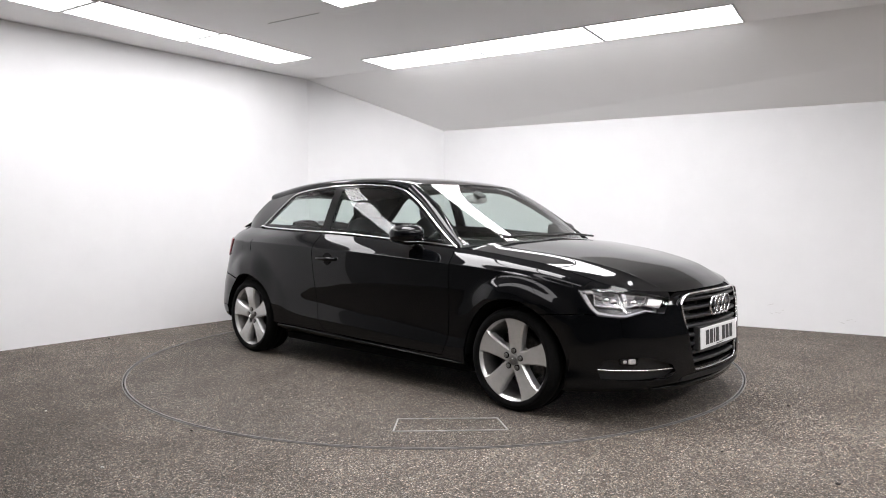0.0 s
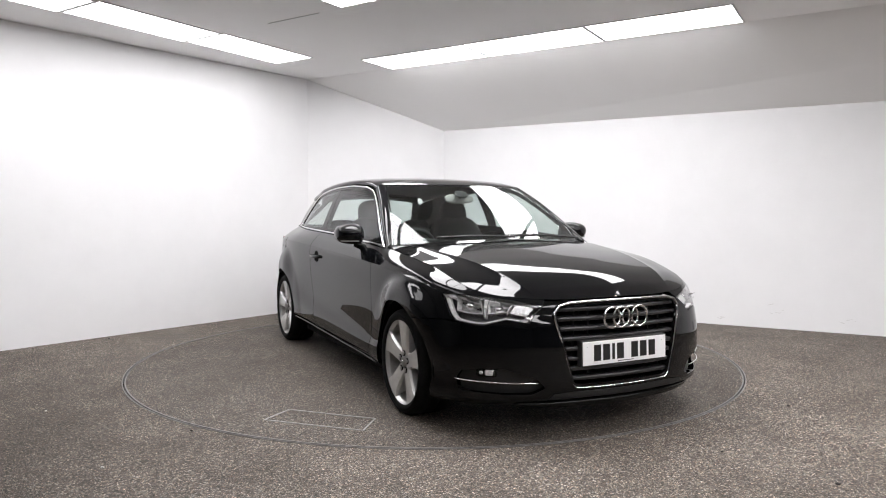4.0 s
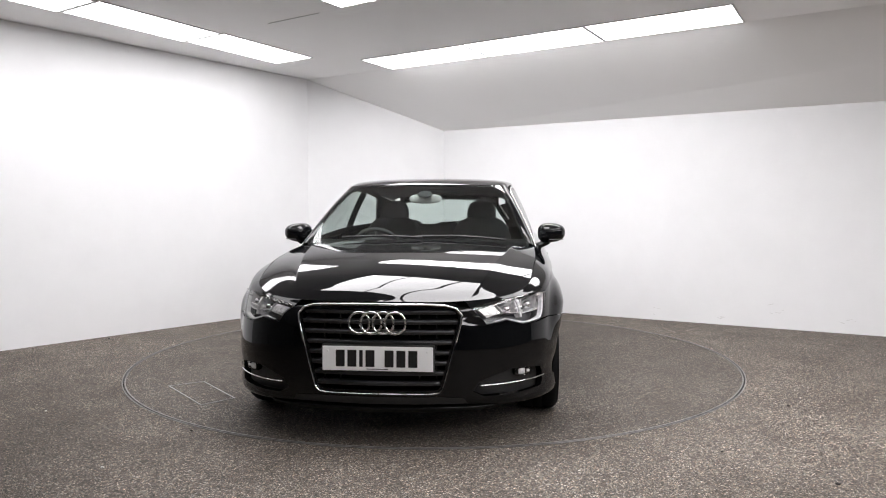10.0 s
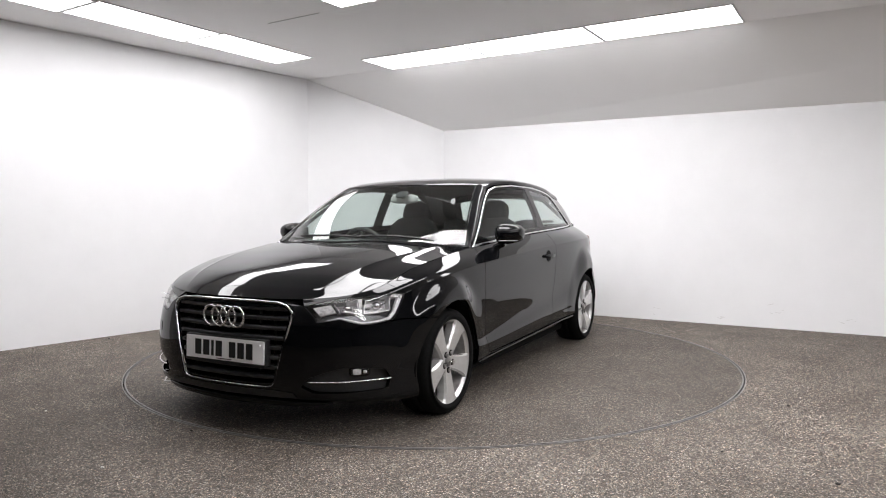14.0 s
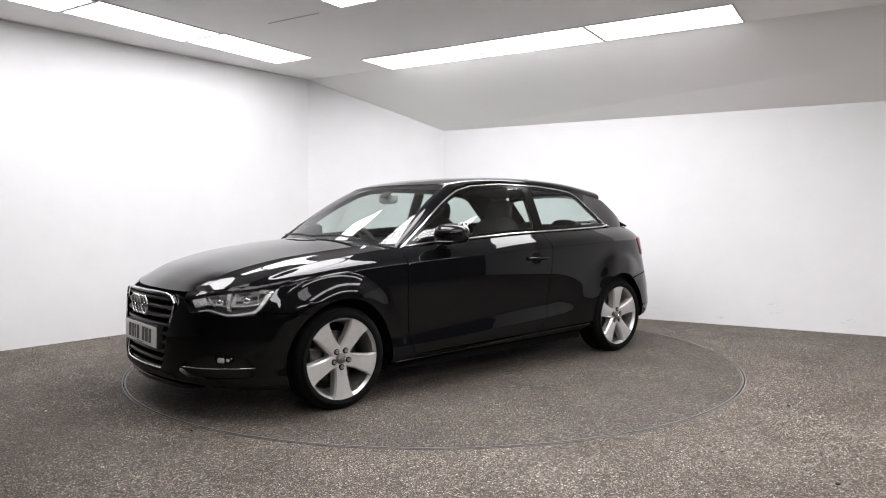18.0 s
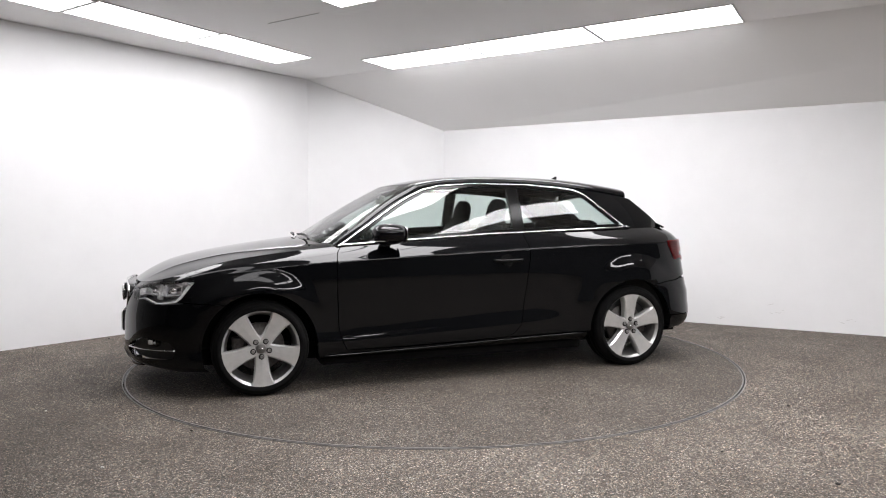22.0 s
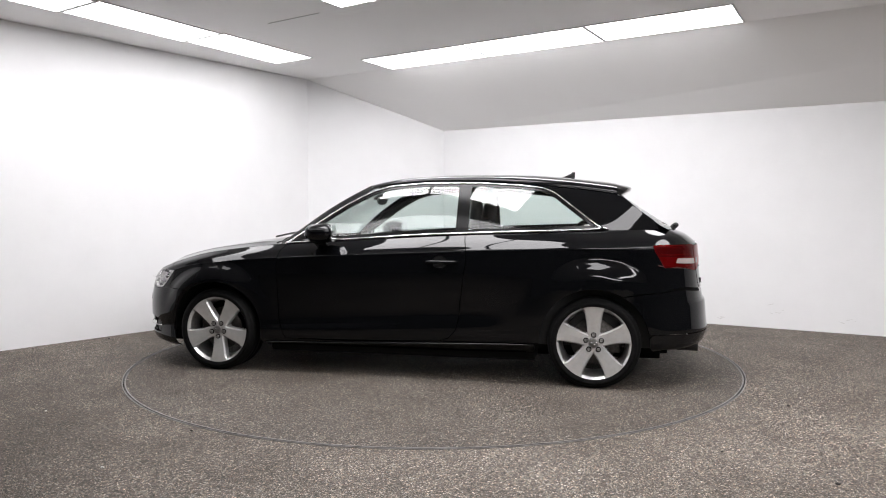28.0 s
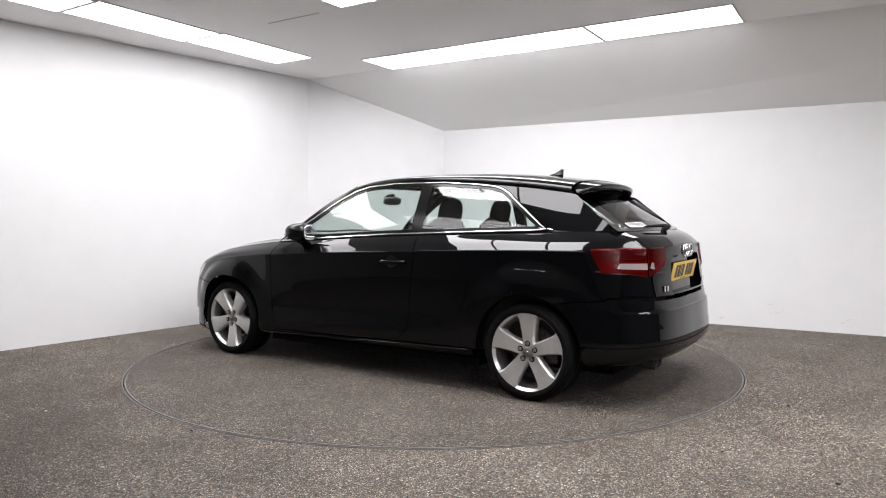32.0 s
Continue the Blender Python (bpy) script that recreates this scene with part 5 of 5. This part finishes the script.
# ---- door mirrors ----
for sgn in (1, -1):
    mir = new("door_mirror")
    mir.parent = car
    mir.matrix_basis = pose(.500, .880 * sgn, .966, 0, 0, 8 * sgn)
    tagged(mir, "gloss black door mirror")
    bm = blob(.122, .092, .074, 2.6, None, 36)
    for v in bm.verts:
        if v.co.x < 0:
            v.co.x *= .62
        t = (v.co.y * sgn + .084) / .168
        v.co.z = v.co.z * (1.0 - .22 * t) + .004 * t
        v.co.x -= .02 * t
    part("mirror_cap", bm, PAINT, mir)
    bm = blob(.004, .066, .054, 3.5, pose(-.086, .002 * sgn, 0), 24)
    part("mirror_glass", bm, CHROME, mir, "silvered mirror glass")
    bm = tube([(.126 - .06 * k * k, sgn * (-.04 + .105 * k), -.040) for k in np.linspace(0, 1, 10)], .003, seg=8)
    part("indicator_strip", bm, LAMP_DARK, mir)
    rows = []
    for t in np.linspace(0, 1, 8):
        c = Vector((.02 - .01 * t, sgn * (-.02 - .085 * t), -.052 - .040 * t))
        rows.append([tuple(c + Vector((.040 * math.cos(a), 0, .024 * math.sin(a)))) for a in np.linspace(0, 2 * math.pi, 13)[:-1]])
    sections("mirror_arm", rows, BLACK_GLOSS, mir)

# ---- door handles ----
for d, sgn in zip(doors, (1, -1)):
    h = new("door_handle")
    h.parent = d
    pts = [on_band(locate([(x, .782)]), .004 + .020 * math.sin(math.pi * min(1, max(0, (x + .43) / .21))) ** .5)[0] * np.array([1, sgn, 1]) for x in np.linspace(-.428, -.222, 16)]
    part("grip", tube(pts, .0095, seg=10, flat=1.25), PAINT, h, "gloss black pull handle")
    # no hollow is cut: a flat black patch stands for its shade
    bowl = [(-.315 + .050 * math.cos(a), .782 + .042 * math.sin(a)) for a in np.linspace(0, 2 * math.pi, 24)[:-1]]
    gg = patch(band, [locate(bowl)], .012, gap=0, flange=0, off=.0016)
    panel("handle_shade", gg if sgn > 0 else flipped(gg), LINER, h, "flat matt black patch for the shade behind the handle")
    pts = [on_band(locate([(-.315 + .036 * math.cos(a), .775 + .030 * math.sin(a))]), .003)[0] * np.array([1, sgn, 1]) for a in np.linspace(-2.7, -.45, 10)]
    part("recess_edge", tube(pts, .0042, seg=8), PAINT, h)

# fuel flap on the right side
flap = locate([(-1.44, .80), (-1.30, .805), (-1.295, .90), (-1.42, .90)])
v, f, n = flipped(patch(band, [flap], .015, gap=0, flange=.003, off=.0012))
panel("fuel_flap", (v, f, n), PAINT, car, "gloss black fuel flap")
# short chrome-edged hook behind each side window
for sgn in (1, -1):
    pts = [side_glass(x, z)[0] * np.array([1, sgn, 1]) + np.array([0, .004 * sgn, 0]) for x, z in ((-1.352, 1.004), (-1.372, 1.001), (-1.385, .998))]
    part("trim_end", tube(pts, .006, seg=8), CHROME, car)

# ---- tail lamps ----
TO = tail_f + locate([(-1.80, .762)]) + [(s_hatch_mid - .008, 5.52 * VS), (s_hatch_mid + .002, 6.0 * VS)] + [(s_hatch_mid - .03, 6.02 * VS)] + locate([(-1.70, .897)])
TI = [(s_hatch_mid + .010, 5.53 * VS), (s_hatch_mid + .17, 5.68 * VS), (s_hatch_mid + .215, 5.84 * VS), (s_hatch_mid + .20, 5.985 * VS), (s_hatch_mid + .012, 5.985 * VS)]
for mirrored in (False, True):
    g = lambda q: flipped(q) if mirrored else q
    for nm, loop, lab in (("tail_lamp", TO, "red tail lamp on the body side"), ("tailgate_lamp", TI, "red tail lamp on the tailgate")):
        lamp = new(nm)
        lamp.parent = car
        tagged(lamp, lab)
        panel("lens", g(patch(band, [loop], .012, gap=.0005, flange=.004, off=.0065)), TAIL_LENS, lamp, "glossy red outer lens").visible_shadow = False
        panel("lamp_body", g(patch(band, [loop], .012, gap=.0005, flange=.002, off=.002)), RED, lamp)
        l = np.array(loop)
        lo, hi = l.min(axis=0), l.max(axis=0)
        mid = 5.68 * VS
        x0, x1 = (lo[0] + .42 * (hi[0] - lo[0]), hi[0] - .010) if nm == "tail_lamp" else (lo[0] + .006, lo[0] + .22 * (hi[0] - lo[0]))
        bar = [(x0, mid - .001), (x1, mid - .003), (x1, mid + .006), (x0 + .02, mid + .007)]
        panel("reversing_lens", g(patch(band, [bar], .012, gap=0, flange=.001, off=.0075)), CLEAR_LENS, lamp, "pale clear reversing lens")
        bar = [(lo[0] + .02, mid + .014), (hi[0] - .006, mid + .014), (hi[0] - .006, mid + .026), (lo[0] + .02, mid + .026)]
        panel("dark_band", g(patch(band, [bar], .012, gap=0, flange=.001, off=.0032)), RED_DARK, lamp)
        for k in range(3):
            zb = mid + (-.0095, .0095, .0265)[k]
            bar = [(lo[0] + .03, zb), (hi[0] - .012, zb), (hi[0] - .012, zb + .0025), (lo[0] + .03, zb + .0025)]
            panel("lamp_rib", g(patch(band, [bar], .012, gap=0, flange=.001, off=.0036)), RED_DARK, lamp)

# ---- tailgate furniture ----
rp_x, rp_z = -1.958, .742
panel("plate_recess", both(patch(inward(.042), [RECESS], .02, gap=-.004, flange=0, keep=(S_END,))), PAINT, tailgate, "dark plate recess")
number_plate("rear_number_plate", rp_x - .012, rp_z, -1, PLATE_YELLOW, 12, "yellow rear plate with plain black bars", (-.235, .235))
ring_badge(-1.990, .866, .036, .041, .005, -1)
for sgn, ws in ((1, (.030, .024)), (-1, (.024, .030, .024))):
    at = .44 * sgn
    for w in ws:
        bm = bmesh.new()
        pp = on_band(locate([(abs(at), .66)], "y", True), .003)[0]
        box(bm, pp[0] - .002, pp[0] + .003, (at - w / 2), (at + w / 2), .643, .675, bevel=.001)
        part("badge_bar", bm, CHROME, tailgate, "small chrome badge bar")
        at += -.034 if sgn > 0 else .034
# rear wiper with its pivot
part("wiper_pivot", blob(.030, .026, .020, 2.4, pose(-1.855, 0, 1.008, 0, 35, 0)), PLASTIC, tailgate)
part("rear_wiper", tube([(-1.866, .0, 1.024), (-1.862, .06, 1.026), (-1.853, .16, 1.025), (-1.832, .30, 1.020)], .006, seg=8), PLASTIC, tailgate, "black rear wiper arm")
part("wiper_blade", tube([(-1.856, -.02, 1.014), (-1.846, .12, 1.016), (-1.820, .33, 1.016)], .005, seg=6), LINER, tailgate)
# dealer sticker low in the rear window, writing as bars
st = tagged(new("window_sticker"), "small white sticker with dark bars")
st.parent = tailgate


def sticker(b0, b1, t0, t1, off, mat, nm):
    panel(nm, patch(rear_screen, [[(b0, t0), (b1, t0), (b1, t1), (b0, t1)]], .02, gap=0, flange=.0006, off=off, sign=-1, keep=()), mat, st)


sticker(.20, .42, .045, .100, .0012, PAPER, "sticker_sheet")
sticker(.22, .25, .055, .092, .0022, INK, "sticker_bar")
for k in range(4):
    sticker(.265 + k * .037, .293 + k * .037, .070, .092, .0022, INK, "sticker_bar")
sticker(.265, .405, .054, .061, .0022, INK, "sticker_bar")
# exhaust tail pipes
PIPE = speckle(material("dark_exhaust_steel", rough=0.6, metal=0.4), [(0.3, (0.012, 0.011, 0.010)), (0.7, (0.03, 0.028, 0.026))], 40.0, 3.0)
for y in (.44, .52):
    bm = lathe([(.030, -.16), (.034, -.02), (.036, .0), (.033, .002), (.030, -.01), (.029, -.14), (.0, -.14)], 28)
    bmesh.ops.transform(bm, matrix=Matrix.Translation((-1.955, y, .236)) @ pose(0, 0, 0, 0, 0, 90), verts=bm.verts)
    part("exhaust_pipe", bm, PIPE, car, "dull dark exhaust tail pipe")
part("silencer", blob(.12, .30, .05, 3.5, pose(-1.68, .25, .31)), LINER, car)

# shark-fin aerial
rows = []
for z, x0, x1, w in ((1.352, -1.02, -1.145, .026), (1.366, -1.04, -1.147, .022), (1.376, -1.078, -1.147, .011), (1.386, -1.10, -1.147, .007), (1.397, -1.118, -1.148, .005), (1.404, -1.128, -1.147, .003)):
    rows.append([(x0 + (x1 - x0) * .5 * (1 - math.cos(a)), w * math.sin(a), z) for a in np.linspace(0, 2 * math.pi, 17)[:-1]])
sections("roof_aerial", rows, BLACK_GLOSS, car, "black shark-fin roof aerial")

# windscreen wipers
for pts in ([(.97, .58, .935), (.955, .30, .956), (.968, .02, .955)], [(1.0, .06, .950), (.985, -.20, .958), (.935, -.46, .950)]):
    q = [tuple(p) for p in (basis([0, 1, 2], np.linspace(0, 2, 14)) @ np.array(pts))]
    part("windscreen_wiper", tube(q, .007, seg=8), PLASTIC, car, "black windscreen wiper")

# ---- cabin ----
bm = bmesh.new()
box(bm, -1.75, .85, -.74, .74, .22, .30)
part("cabin_floor", bm, LINER, car)
for sgn in (1, -1):
    bm = bmesh.new()
    box(bm, -1.70, .80, sgn * .74 - .02, sgn * .74 + .02, .25, .90, bevel=.01)
    part("door_card", bm, DASH, car)
rows = []
for y in np.linspace(-.71, .71, 25):
    c = -.05 * (y / .71) ** 2
    hood = .035 * math.exp(-((y + .36) / .16) ** 2)
    rows.append([(.86 + c * 2.2, y, .60), (.89 + c * 2.2, y, .885), (.70 + c, y, .905 + hood * .5), (.52 + c, y, .900 + hood), (.44, y, .86 + hood * .6), (.42, y, .70), (.50, y, .50)])
sections("dashboard", rows, DASH, car, "dark soft-touch dashboard")
wheel_c = Vector((.30, -.36, .83))
wm = Matrix.Translation(wheel_c) @ pose(0, 0, 0, 0, -64, 0)
part("steering_wheel", tube([tuple(wm @ Vector((.178 * math.cos(a), .178 * math.sin(a), 0))) for a in np.linspace(0, 2 * math.pi, 40)[:-1]], .015, True, 10), DASH, car, "black three-spoke steering wheel")
part("wheel_hub_pad", blob(.075, .085, .03, 2.6, wm @ Matrix.Translation((0, 0, -.02))), DASH, car)
for a in (0, 2.4, -2.4):
    e = wm @ Vector((-.17 * math.cos(a) * -1, .17 * math.sin(a), 0))
    part("wheel_spoke", tube([tuple(wm @ Vector((0, 0, -.015))), tuple(e)], .014, seg=8), DASH, car)


def seat(x, y, w, back):
    s = new("front_seat")
    s.parent = car
    part("cushion", blob(.27, w, .09, 3.2, pose(x + .02, y, .45, 0, -6, 0)), FABRIC, s)
    part("backrest", blob(.085, w, .33, 3.0, pose(x - .30, y, .76, 0, -back, 0)), FABRIC, s)
    part("headrest", blob(.055, .118, .105, 2.6, pose(x - .40, y, 1.105, 0, -back + 4, 0)), FABRIC, s)
    for k in (-.05, .05):
        part("headrest_post", tube([(x - .395, y + k, 1.00), (x - .40, y + k, 1.08)], .007, seg=6), CHROME, s)


seat(-.05, .36, .25, 16)
seat(-.05, -.36, .25, 16)
part("rear_bench_cushion", blob(.25, .62, .10, 3.5, pose(-.80, 0, .47, 0, -8, 0)), FABRIC, car)
part("rear_bench_back", blob(.08, .60, .28, 3.5, pose(-1.12, 0, .74, 0, -20, 0)), FABRIC, car)
for y, h in ((.36, .985), (0, .965), (-.36, .985)):
    part("rear_headrest", blob(.045, .13 if y else .12, .065, 2.8, pose(-1.215, y, h, 0, -14, 0)), FABRIC, car)
bm = bmesh.new()
box(bm, -1.74, -1.24, -.55, .55, .875, .90, bevel=.008)
part("parcel_shelf", bm, DASH, car)
part("inside_mirror", blob(.014, .115, .034, 3.0, pose(.345, 0, 1.205, 0, -14, 0)), LINING, car, "grey rear-view mirror behind the windscreen")
part("mirror_stalk", tube([(.35, 0, 1.205), (.375, 0, 1.225), (.39, 0, 1.232)], .010, seg=8), DASH, car)
part("sensor_cover", blob(.04, .05, .012, 2.6, pose(.375, 0, 1.236, 0, 33, 0)), DASH, car)


def lining(x, b):
    return roof(x, b) - np.array([0, 0, .028])


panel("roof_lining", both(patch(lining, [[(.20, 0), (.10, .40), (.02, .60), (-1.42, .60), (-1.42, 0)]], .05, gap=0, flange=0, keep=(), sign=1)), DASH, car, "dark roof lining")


def motions():
    walk(turntable, [(t, pose(0, 0, 0, 0, 0, a)) for t, a in TURNS])
    walk(car, [(t, pose(0, 0, 0, 0, 0, a) @ Matrix.Translation(CAR_OFF)) for t, a in TURNS])


motions()
